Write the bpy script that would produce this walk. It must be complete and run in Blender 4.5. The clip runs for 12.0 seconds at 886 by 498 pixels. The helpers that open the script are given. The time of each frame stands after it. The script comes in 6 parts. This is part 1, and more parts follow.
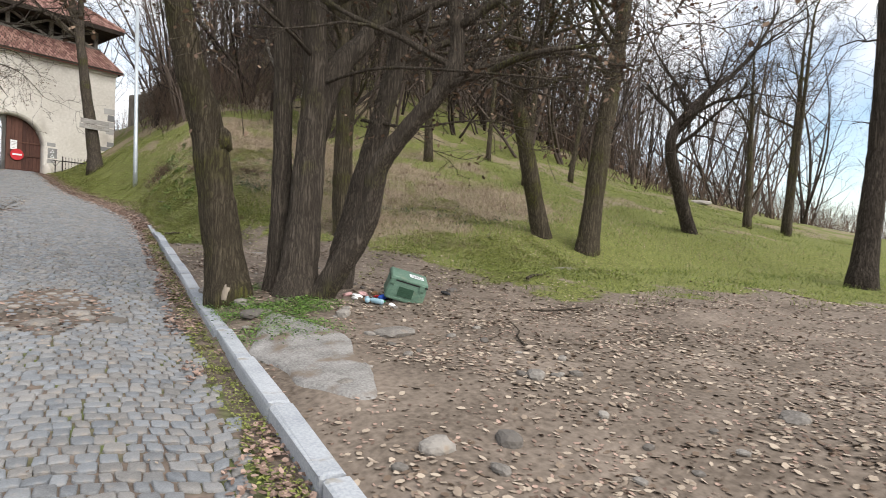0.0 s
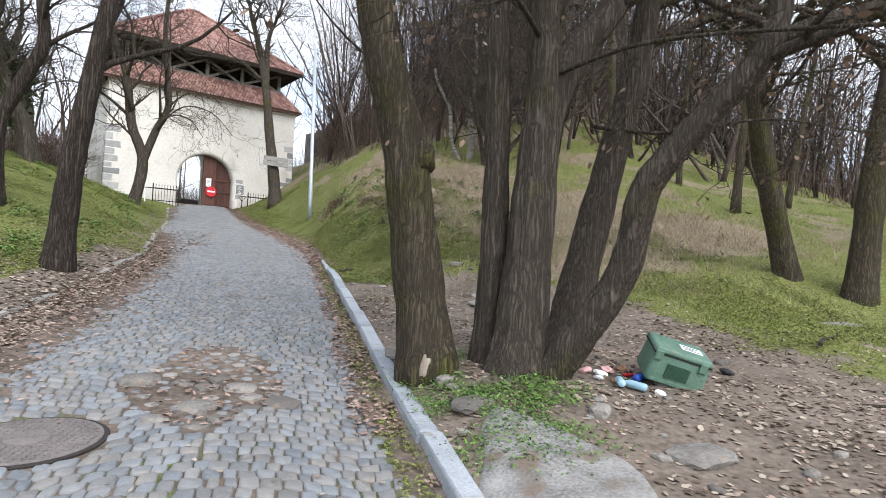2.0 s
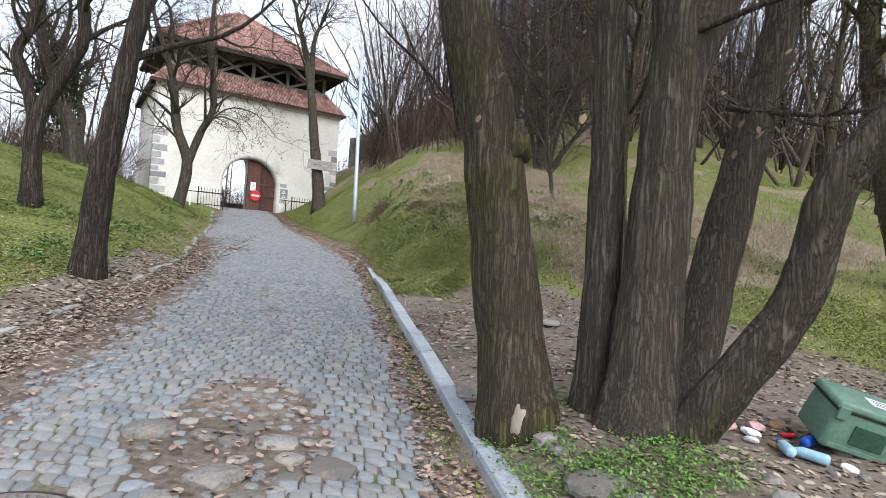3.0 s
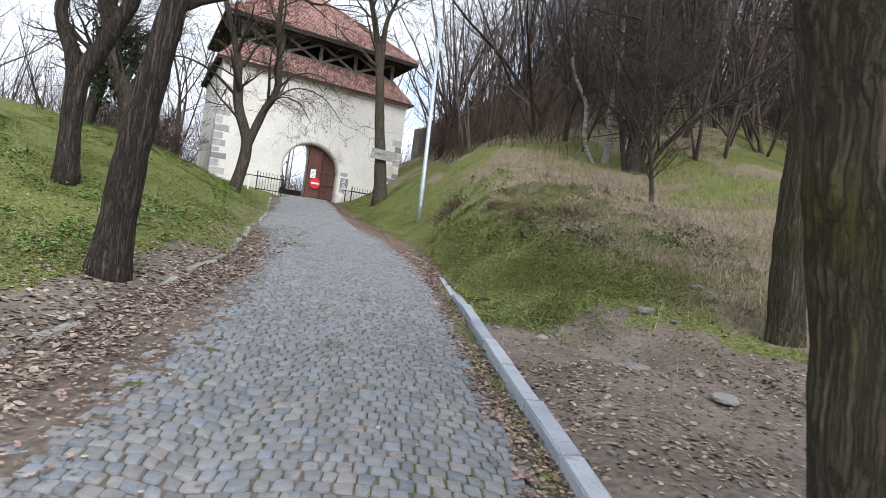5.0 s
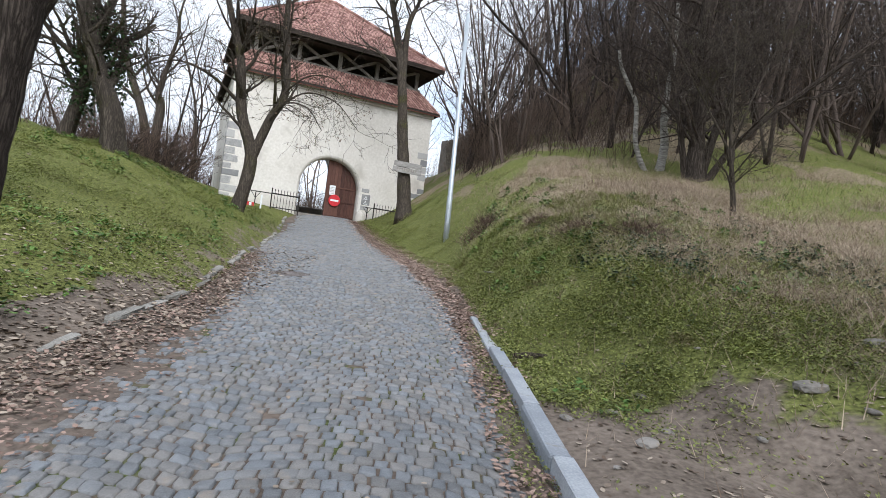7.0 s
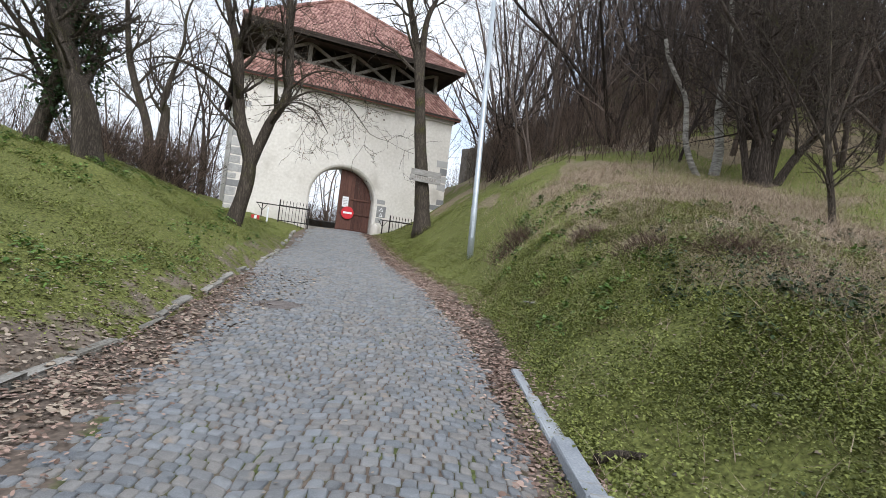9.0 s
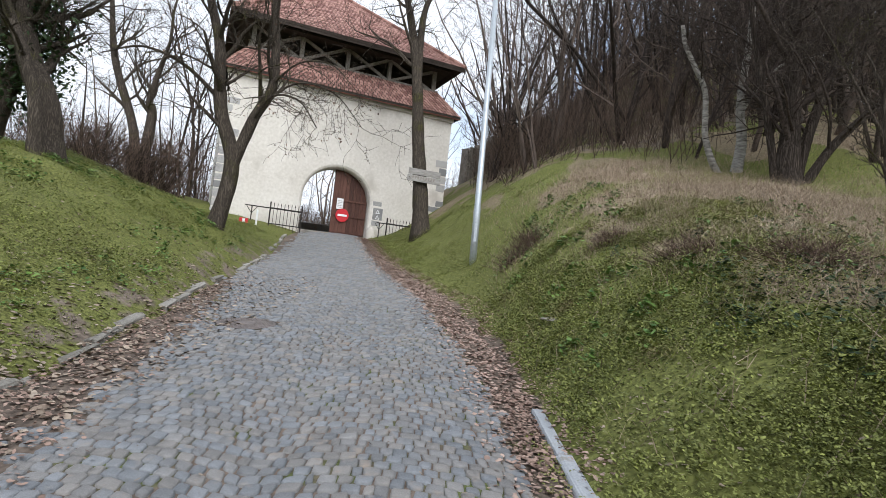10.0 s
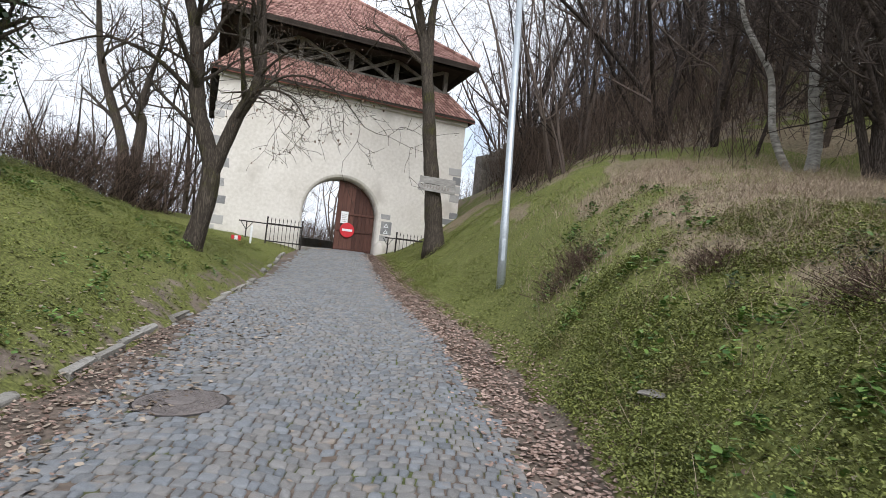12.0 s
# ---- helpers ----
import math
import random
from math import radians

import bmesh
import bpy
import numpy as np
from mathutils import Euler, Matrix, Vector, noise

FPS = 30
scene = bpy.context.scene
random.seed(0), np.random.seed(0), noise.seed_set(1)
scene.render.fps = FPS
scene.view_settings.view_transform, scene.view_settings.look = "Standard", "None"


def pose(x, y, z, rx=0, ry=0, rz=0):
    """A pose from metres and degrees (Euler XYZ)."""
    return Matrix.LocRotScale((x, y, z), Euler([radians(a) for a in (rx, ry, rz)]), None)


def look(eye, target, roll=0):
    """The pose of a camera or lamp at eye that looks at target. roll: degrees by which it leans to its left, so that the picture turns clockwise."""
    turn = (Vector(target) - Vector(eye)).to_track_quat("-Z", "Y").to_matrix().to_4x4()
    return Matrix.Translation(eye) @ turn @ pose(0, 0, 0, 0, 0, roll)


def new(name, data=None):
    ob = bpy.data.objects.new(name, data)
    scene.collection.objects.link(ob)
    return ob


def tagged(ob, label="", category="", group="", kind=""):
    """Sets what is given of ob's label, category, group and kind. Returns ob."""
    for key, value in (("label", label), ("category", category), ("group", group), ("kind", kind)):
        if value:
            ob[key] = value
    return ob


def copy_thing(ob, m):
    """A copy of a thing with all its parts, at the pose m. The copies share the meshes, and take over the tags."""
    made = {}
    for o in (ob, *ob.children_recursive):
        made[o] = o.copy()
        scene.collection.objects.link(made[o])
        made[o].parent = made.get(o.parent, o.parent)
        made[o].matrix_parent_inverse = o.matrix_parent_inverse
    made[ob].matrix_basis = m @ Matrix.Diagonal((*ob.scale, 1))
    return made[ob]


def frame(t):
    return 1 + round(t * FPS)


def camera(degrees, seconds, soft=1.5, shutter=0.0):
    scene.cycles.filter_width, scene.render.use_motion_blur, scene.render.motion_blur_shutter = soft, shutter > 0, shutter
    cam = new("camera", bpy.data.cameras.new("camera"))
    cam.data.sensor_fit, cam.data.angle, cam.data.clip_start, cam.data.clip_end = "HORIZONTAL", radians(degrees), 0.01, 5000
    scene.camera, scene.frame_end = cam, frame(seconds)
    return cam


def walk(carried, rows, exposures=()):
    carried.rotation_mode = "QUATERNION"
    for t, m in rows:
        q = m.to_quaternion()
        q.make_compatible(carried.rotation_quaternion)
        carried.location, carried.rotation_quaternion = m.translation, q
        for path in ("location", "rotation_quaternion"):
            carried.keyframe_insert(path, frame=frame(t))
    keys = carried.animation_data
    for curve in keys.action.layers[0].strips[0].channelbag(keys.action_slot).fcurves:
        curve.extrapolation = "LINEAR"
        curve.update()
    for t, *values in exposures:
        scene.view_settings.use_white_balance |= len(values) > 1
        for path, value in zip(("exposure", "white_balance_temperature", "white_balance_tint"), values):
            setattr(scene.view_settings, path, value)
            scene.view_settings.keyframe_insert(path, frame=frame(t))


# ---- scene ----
cam = camera(74.0, 12.0, soft=0.6, shutter=0.15)
PATH = [
    (0, (0.296, 0.259, 1.447), (1.281, 1.999, 1.413), 2.7),
    (0.5, (0.354, 0.794, 1.483), (1.158, 2.625, 1.459), 2.2),
    (1, (0.329, 1.31, 1.486), (0.987, 3.198, 1.508), 2.6),
    (1.5, (0.333, 1.793, 1.507), (0.903, 3.709, 1.545), 2.9),
    (2, (0.313, 2.37, 1.576), (0.822, 4.303, 1.617), 3.1),
    (2.5, (0.202, 2.934, 1.607), (0.608, 4.891, 1.659), 3.7),
    (3, (0.251, 3.496, 1.625), (0.627, 5.459, 1.678), 3.8),
    (3.2, (0.236, 3.692, 1.653), (0.61, 5.656, 1.708), 4.2),
    (4.8, (-0.021, 5.308, 1.818), (0.206, 7.295, 1.838), 7.2),
    (5, (-0.062, 5.553, 1.871), (0.145, 7.542, 1.892), 7.7),
    (5.5, (-0.005, 6.187, 1.941), (0.189, 8.177, 1.977), 7.4),
    (6, (0.033, 6.838, 1.961), (0.185, 8.832, 2.021), 7.2),
    (6.5, (0.096, 7.518, 2.046), (0.192, 9.515, 2.111), 6.9),
    (6.7, (0.13, 7.8, 2.054), (0.23, 9.797, 2.119), 7.0),
    (8.3, (0.208, 9.566, 2.224), (0.266, 11.564, 2.304), 6.8),
    (8.5, (0.183, 9.826, 2.222), (0.233, 11.824, 2.306), 6.7),
    (9, (0.144, 10.381, 2.294), (0.172, 12.378, 2.392), 6.8),
    (9.5, (0.206, 11.011, 2.366), (0.237, 13.008, 2.465), 6.3),
    (10, (0.14, 11.645, 2.406), (0.169, 13.642, 2.513), 6.5),
    (10.5, (0.102, 12.205, 2.447), (0.127, 14.201, 2.562), 6.2),
    (11, (-0.004, 12.82, 2.528), (0.015, 14.817, 2.651), 6.0),
    (11.5, (-0.071, 13.379, 2.623), (-0.082, 15.374, 2.762), 6.1),
    (12, (-0.035, 14.0, 2.683), (-0.046, 15.995, 2.827), 5.6),
]
walk(cam, [(t, look(eye, target, roll)) for t, eye, target, roll in PATH],
     exposures=((0, 0.9, 6950, 10), (1.0, 1.05, 6600, 10), (2.5, 1.1, 6300, 9), (5.0, 0.95, 6250, 9), (6.5, 0.88, 6250, 9), (9, 0.8, 6350, 9), (12, 0.72, 6450, 10)))

# ---- light ----
SUN_ELEV, SUN_ROT = radians(38), radians(200)
world = bpy.data.worlds.new("overcast_sky")
scene.world = world
world.use_nodes = True
wn, wl = world.node_tree.nodes, world.node_tree.links
wn.clear()
w_out, w_bg = wn.new("ShaderNodeOutputWorld"), wn.new("ShaderNodeBackground")
w_sky, w_mix = wn.new("ShaderNodeTexSky"), wn.new("ShaderNodeMix")
w_sky.sky_type, w_sky.sun_disc = "NISHITA", False
w_sky.sun_elevation, w_sky.sun_rotation = SUN_ELEV, SUN_ROT
w_coord, w_noise, w_ramp = wn.new("ShaderNodeTexCoord"), wn.new("ShaderNodeTexNoise"), wn.new("ShaderNodeValToRGB")
w_noise.inputs["Scale"].default_value, w_noise.inputs["Detail"].default_value = 3.2, 6
w_ramp.color_ramp.elements[0].position, w_ramp.color_ramp.elements[1].position = 0.30, 0.52
w_mix.data_type = "RGBA"
w_mix.inputs["B"].default_value = (6.3, 6.65, 7.3, 1)
wl.new(w_coord.outputs["Generated"], w_noise.inputs["Vector"])
wl.new(w_noise.outputs["Fac"], w_ramp.inputs["Fac"])
wl.new(w_ramp.outputs["Color"], w_mix.inputs["Factor"])
wl.new(w_sky.outputs["Color"], w_mix.inputs["A"])
wl.new(w_mix.outputs["Result"], w_bg.inputs["Color"])
w_bg.inputs["Strength"].default_value = 0.11
wl.new(w_bg.outputs["Background"], w_out.inputs["Surface"])
sun = new("sun", bpy.data.lights.new("sun", "SUN"))
sun.data.energy, sun.data.angle, sun.data.color = 2.0, radians(50), (1.0, 0.99, 0.97)
sun.matrix_world = look((0, 0, 30), (-math.sin(SUN_ROT) * -20, 20 * 0.9, 30 - 18))


# ---- materials ----
def mat(name, dark, light, scale=4.0, rough=0.85, bump=0.3, fine=40.0, metal=0.0, island=0.0, obj=0.0, stretch=(1, 1, 1), third=None, spec=0.3, ramp=0.16, deep=0.02, hue=None):
    """Two-scale noise between dark and light, an optional third colour in patches, and relief from the finer noise."""
    m = bpy.data.materials.new(name)
    m.use_nodes = True
    n, l = m.node_tree.nodes, m.node_tree.links
    b = n["Principled BSDF"]
    b.inputs["Roughness"].default_value, b.inputs["Metallic"].default_value = rough, metal
    b.inputs["Specular IOR Level"].default_value = spec
    c, mp = n.new("ShaderNodeTexCoord"), n.new("ShaderNodeMapping")
    mp.inputs["Scale"].default_value = stretch
    l.new(c.outputs["Object"], mp.inputs["Vector"])
    big, small = n.new("ShaderNodeTexNoise"), n.new("ShaderNodeTexNoise")
    big.inputs["Scale"].default_value, big.inputs["Detail"].default_value = scale, 5
    small.inputs["Scale"].default_value, small.inputs["Detail"].default_value = fine, 4
    l.new(mp.outputs["Vector"], big.inputs["Vector"])
    l.new(mp.outputs["Vector"], small.inputs["Vector"])
    add = n.new("ShaderNodeMath")
    add.operation = "MULTIPLY_ADD"
    l.new(small.outputs["Fac"], add.inputs[0])
    add.inputs[1].default_value = 0.5
    half = n.new("ShaderNodeMath")
    half.operation = "MULTIPLY"
    half.inputs[1].default_value = 0.5
    l.new(big.outputs["Fac"], half.inputs[0])
    l.new(half.outputs[0], add.inputs[2])
    fac = add.outputs[0]
    if island or obj:
        src = n.new("ShaderNodeNewGeometry").outputs["Random Per Island"] if island else n.new("ShaderNodeObjectInfo").outputs["Random"]
        k = n.new("ShaderNodeMath")
        k.operation = "MULTIPLY_ADD"
        l.new(src, k.inputs[0])
        k.inputs[1].default_value = island or obj
        off = n.new("ShaderNodeMath")
        off.operation = "SUBTRACT"
        l.new(fac, off.inputs[0])
        off.inputs[1].default_value = (island or obj) / 2
        l.new(off.outputs[0], k.inputs[2])
        fac = k.outputs[0]
    r = n.new("ShaderNodeValToRGB")
    r.color_ramp.elements[0].position, r.color_ramp.elements[0].color = 0.5 - ramp, (*dark, 1)
    r.color_ramp.elements[1].position, r.color_ramp.elements[1].color = 0.5 + ramp, (*light, 1)
    l.new(fac, r.inputs["Fac"])
    col = r.outputs["Color"]
    if third:
        t = n.new("ShaderNodeTexNoise")
        t.inputs["Scale"].default_value, t.inputs["Detail"].default_value = third[1], 5
        l.new(c.outputs["Object"], t.inputs["Vector"])
        tr = n.new("ShaderNodeValToRGB")
        tr.color_ramp.elements[0].position, tr.color_ramp.elements[1].position = third[2], third[2] + 0.12
        l.new(t.outputs["Fac"], tr.inputs["Fac"])
        mx = n.new("ShaderNodeMix")
        mx.data_type = "RGBA"
        l.new(tr.outputs["Color"], mx.inputs["Factor"])
        l.new(col, mx.inputs["A"])
        mx.inputs["B"].default_value = (*third[0], 1)
        col = mx.outputs["Result"]
    if hue:
        tone, wrap = n.new("ShaderNodeMath"), n.new("ShaderNodeMath")
        tone.operation, wrap.operation = "MULTIPLY", "FRACT"
        tone.inputs[1].default_value = 7.31
        l.new(src, tone.inputs[0])
        l.new(tone.outputs[0], wrap.inputs[0])
        hr = n.new("ShaderNodeValToRGB")
        hr.color_ramp.elements[0].position, hr.color_ramp.elements[0].color = 0.15, (*hue[0], 1)
        hr.color_ramp.elements[1].position, hr.color_ramp.elements[1].color = 0.85, (*hue[1], 1)
        l.new(wrap.outputs[0], hr.inputs["Fac"])
        hm = n.new("ShaderNodeMix")
        hm.data_type, hm.blend_type = "RGBA", "MULTIPLY"
        hm.inputs["Factor"].default_value = 1.0
        l.new(col, hm.inputs["A"])
        l.new(hr.outputs["Color"], hm.inputs["B"])
        col = hm.outputs["Result"]
    l.new(col, b.inputs["Base Color"])
    if bump:
        bp = n.new("ShaderNodeBump")
        bp.inputs["Strength"].default_value, bp.inputs["Distance"].default_value = bump, deep
        l.new(fac, bp.inputs["Height"])
        l.new(bp.outputs["Normal"], b.inputs["Normal"])
    return m


def ground_material(name, mud, litter, green, straw):
    """Soil, grass and straw, mixed by what covers the ground (attributes 'soil' and 'dry') with ragged borders."""
    m = mat(name, mud, litter, scale=1.3, fine=22, bump=0.7, rough=0.95, spec=0.15)
    n, l = m.node_tree.nodes, m.node_tree.links
    b = n["Principled BSDF"]
    soil_col = b.inputs["Base Color"].links[0].from_socket
    coord = n.new("ShaderNodeTexCoord")

    def noise_tex(scale, detail=6):
        t = n.new("ShaderNodeTexNoise")
        t.inputs["Scale"].default_value, t.inputs["Detail"].default_value = scale, detail
        l.new(coord.outputs["Object"], t.inputs["Vector"])
        return t.outputs["Fac"]

    def blend(fac, a, bb):
        x = n.new("ShaderNodeMix")
        x.data_type = "RGBA"
        l.new(fac, x.inputs["Factor"])
        l.new(a, x.inputs["A"])
        l.new(bb, x.inputs["B"])
        return x.outputs["Result"]

    def ramp(src, a, bcol, lo, hi):
        x = n.new("ShaderNodeValToRGB")
        x.color_ramp.elements[0].position, x.color_ramp.elements[0].color = lo, (*a, 1)
        x.color_ramp.elements[1].position, x.color_ramp.elements[1].color = hi, (*bcol, 1)
        l.new(src, x.inputs["Fac"])
        return x.outputs["Color"]

    def ragged(attr, scale):
        a = n.new("ShaderNodeAttribute")
        a.attribute_name = attr
        s = n.new("ShaderNodeMath")
        s.operation = "ADD"
        l.new(a.outputs["Fac"], s.inputs[0])
        l.new(noise_tex(scale), s.inputs[1])
        return ramp(s.outputs[0], (0, 0, 0), (1, 1, 1), 0.88, 1.12)

    g = ramp(noise_tex(26, 9), tuple(v * 0.5 for v in green), tuple(v * 1.3 for v in green), 0.36, 0.64)
    d = ramp(noise_tex(14, 8), tuple(v * 0.6 for v in straw), tuple(v * 1.2 for v in straw), 0.35, 0.65)
    col = blend(ragged("dry", 1.7), g, d)
    col = blend(ragged("soil", 2.6), col, soil_col)
    l.new(col, b.inputs["Base Color"])
    return m


GROUND = ground_material("earth_and_grass", (0.085, 0.067, 0.053), (0.24, 0.196, 0.162), (0.14, 0.15, 0.047), (0.22, 0.178, 0.118))
BED = ground_material("sett_bedding", (0.07, 0.056, 0.046), (0.20, 0.158, 0.13), (0.10, 0.12, 0.045), (0.11, 0.10, 0.09))
SETT = mat("granite_sett", (0.118, 0.123, 0.128), (0.245, 0.249, 0.252), 9, 0.58, 0.6, 110, ramp=0.26, island=0.30, third=((0.25, 0.225, 0.20), 7.0, 0.60), spec=0.4, hue=((0.96, 1.0, 1.06), (1.07, 1.0, 0.94)))
SETT_ONE = mat("granite_sett_single", (0.118, 0.123, 0.128), (0.245, 0.249, 0.252), 9, 0.58, 0.6, 110, ramp=0.26, obj=0.30, third=((0.25, 0.225, 0.20), 7.0, 0.60), spec=0.4, hue=((0.96, 1.0, 1.06), (1.07, 1.0, 0.94)))
KERB = mat("kerb_stone", (0.24, 0.26, 0.29), (0.42, 0.44, 0.47), 3, 0.8, 0.25, 60, obj=0.3, third=((0.25, 0.22, 0.17), 5, 0.64))
OLD_KERB = mat("weathered_kerb", (0.15, 0.14, 0.12), (0.33, 0.315, 0.29), 3, 0.9, 0.5, 50, obj=0.4, third=((0.12, 0.14, 0.05), 4, 0.60))
STONE = mat("field_stone", (0.12, 0.108, 0.098), (0.27, 0.25, 0.228), 4, 0.9, 0.6, 45, obj=0.5, third=((0.28, 0.20, 0.13), 5, 0.62))
CONCRETE = mat("crumbled_concrete", (0.13, 0.123, 0.118), (0.33, 0.318, 0.305), 5, 0.95, 0.9, 55, third=((0.17, 0.135, 0.108), 3.5, 0.52))


def bark(name, furrow, plate, moss, amount, cell=34.0, long=0.06, deep=0.018):
    """Long furrowed ridges: a stretched pattern with dark cracks, fine grain and patches of moss."""
    m = mat(name, plate[0], plate[1], 9, 0.95, 0.0, 70, stretch=(1, 1, 0.25), third=(moss, 1.5, amount), spec=0.1, ramp=0.2)
    n, l = m.node_tree.nodes, m.node_tree.links
    b = n["Principled BSDF"]
    skin = b.inputs["Base Color"].links[0].from_socket
    c, mp = n.new("ShaderNodeTexCoord"), n.new("ShaderNodeMapping")
    mp.inputs["Scale"].default_value = (1, 1, long)
    warp, mixv = n.new("ShaderNodeTexNoise"), n.new("ShaderNodeVectorMath")
    warp.inputs["Scale"].default_value, warp.inputs["Detail"].default_value = 7.0, 3
    mixv.operation = "MULTIPLY_ADD"
    mixv.inputs[1].default_value = (0.035, 0.035, 0.10)
    l.new(c.outputs["Object"], warp.inputs["Vector"])
    l.new(warp.outputs["Color"], mixv.inputs[0])
    l.new(c.outputs["Object"], mixv.inputs[2])
    l.new(mixv.outputs["Vector"], mp.inputs["Vector"])
    v, away, size = n.new("ShaderNodeTexNoise"), n.new("ShaderNodeMath"), n.new("ShaderNodeMath")
    v.inputs["Scale"].default_value, v.inputs["Detail"].default_value, v.inputs["Roughness"].default_value = cell, 5, 0.6
    l.new(mp.outputs["Vector"], v.inputs["Vector"])
    away.operation, size.operation = "SUBTRACT", "ABSOLUTE"
    away.inputs[1].default_value = 0.5
    l.new(v.outputs["Fac"], away.inputs[0])
    l.new(away.outputs[0], size.inputs[0])
    r = n.new("ShaderNodeValToRGB")
    r.color_ramp.elements[0].position, r.color_ramp.elements[1].position = 0.0, 0.15
    l.new(size.outputs[0], r.inputs["Fac"])
    x = n.new("ShaderNodeMix")
    x.data_type = "RGBA"
    l.new(r.outputs["Color"], x.inputs["Factor"])
    x.inputs["A"].default_value = (*furrow, 1)
    l.new(skin, x.inputs["B"])
    l.new(x.outputs["Result"], b.inputs["Base Color"])
    grain, high = n.new("ShaderNodeTexNoise"), n.new("ShaderNodeMath")
    grain.inputs["Scale"].default_value = 60
    l.new(mp.outputs["Vector"], grain.inputs["Vector"])
    high.operation = "MULTIPLY_ADD"
    high.inputs[1].default_value = 0.5
    l.new(grain.outputs["Fac"], high.inputs[0])
    l.new(r.outputs["Color"], high.inputs[2])
    bp = n.new("ShaderNodeBump")
    bp.inputs["Strength"].default_value, bp.inputs["Distance"].default_value = 0.9, deep
    l.new(high.outputs[0], bp.inputs["Height"])
    l.new(bp.outputs["Normal"], b.inputs["Normal"])
    return m


BARK = bark("grey_bark", (0.05, 0.041, 0.034), ((0.09, 0.074, 0.06), (0.17, 0.143, 0.117)), (0.105, 0.102, 0.036), 0.55)
BARK_MOSS = bark("mossy_bark", (0.044, 0.036, 0.026), ((0.082, 0.067, 0.048), (0.155, 0.13, 0.094)), (0.10, 0.096, 0.032), 0.50)
BARK_DARK = bark("dark_bark", (0.024, 0.019, 0.016), ((0.056, 0.045, 0.038), (0.135, 0.11, 0.092)), (0.15, 0.085, 0.05), 0.68, 26)
BIRCH = mat("birch_bark", (0.10, 0.09, 0.08), (0.38, 0.36, 0.33), 5, 0.8, 0.4, 12, stretch=(0.6, 0.6, 2.5), third=((0.05, 0.045, 0.04), 4, 0.60))
WOODS = mat("far_bark", (0.03, 0.024, 0.021), (0.115, 0.09, 0.077), 4, 0.95, 0.4, 20, obj=0.5, spec=0.1)
TWIG = mat("bare_twigs", (0.045, 0.033, 0.027), (0.15, 0.108, 0.085), 2, 0.9, 0.0, 20, island=0.6, spec=0.1)
BRAMBLE = mat("dead_bramble_canes", (0.05, 0.034, 0.027), (0.17, 0.115, 0.092), 2, 0.9, 0.0, 20, island=0.6, spec=0.1)
LEAF = mat("dry_leaves", (0.13, 0.092, 0.067), (0.40, 0.33, 0.262), 3, 0.8, 0.1, 30, island=0.8, ramp=0.3)
LEAF_RED = mat("rusty_leaves", (0.13, 0.085, 0.066), (0.38, 0.265, 0.215), 3, 0.8, 0.1, 30, island=0.8, ramp=0.3)
LEAF_PINK = mat("faded_rusty_leaves", (0.19, 0.125, 0.10), (0.47, 0.345, 0.29), 3, 0.8, 0.1, 30, island=0.8, ramp=0.3)
LEAF_TREE = mat("hanging_dead_leaves", (0.07, 0.042, 0.03), (0.20, 0.135, 0.095), 3, 0.8, 0.1, 30, island=0.8, ramp=0.3)
BLADE = mat("grass_blades", (0.07, 0.10, 0.022), (0.235, 0.28, 0.066), 0.9, 0.7, 0.0, 9, island=0.5, third=((0.22, 0.19, 0.085), 2.3, 0.57))
HERB = mat("herb_leaves", (0.085, 0.098, 0.03), (0.272, 0.30, 0.078), 1.1, 0.6, 0.0, 12, island=0.5, ramp=0.3, third=((0.16, 0.135, 0.06), 1.9, 0.58))
BROAD = mat("broad_green_leaves", (0.045, 0.10, 0.022), (0.16, 0.27, 0.06), 2, 0.55, 0.0, 12, island=0.6, ramp=0.24)
STRAW = mat("dead_grass", (0.17, 0.125, 0.092), (0.48, 0.38, 0.29), 1.0, 0.9, 0.0, 10, island=0.6)
IVY = mat("ivy_leaves", (0.012, 0.028, 0.01), (0.05, 0.085, 0.03), 3, 0.5, 0.0, 12, island=0.6)
PLASTER = mat("cream_plaster", (0.55, 0.515, 0.465), (0.73, 0.695, 0.65), 0.55, 0.92, 0.25, 9, third=((0.50, 0.465, 0.42), 0.9, 0.58))
QUOIN = mat("quoin_stone", (0.22, 0.22, 0.225), (0.42, 0.41, 0.40), 3, 0.9, 0.5, 30, obj=0.5)
TILE = mat("red_roof_tile", (0.20, 0.10, 0.085), (0.40, 0.235, 0.20), 0.8, 0.8, 0.2, 18, island=0.55)
TIMBER = mat("grey_timber", (0.13, 0.115, 0.10), (0.33, 0.30, 0.27), 3, 0.9, 0.4, 30, stretch=(1, 1, 0.3))
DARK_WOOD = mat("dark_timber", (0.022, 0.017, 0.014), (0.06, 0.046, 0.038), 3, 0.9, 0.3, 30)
GATE_WOOD = mat("brown_gate_planks", (0.055, 0.022, 0.016), (0.125, 0.055, 0.040), 3, 0.6, 0.3, 30, stretch=(1, 1, 0.15), obj=0.3)
IRON = mat("black_iron", (0.015, 0.013, 0.012), (0.05, 0.042, 0.038), 8, 0.6, 0.2, 60, metal=0.4)
RUST = mat("rusty_iron", (0.12, 0.105, 0.10), (0.235, 0.205, 0.195), 6, 0.75, 0.4, 60, metal=0.2)
ZINC = mat("galvanised_steel", (0.34, 0.38, 0.42), (0.52, 0.56, 0.60), 2, 0.45, 0.1, 30, metal=0.5)
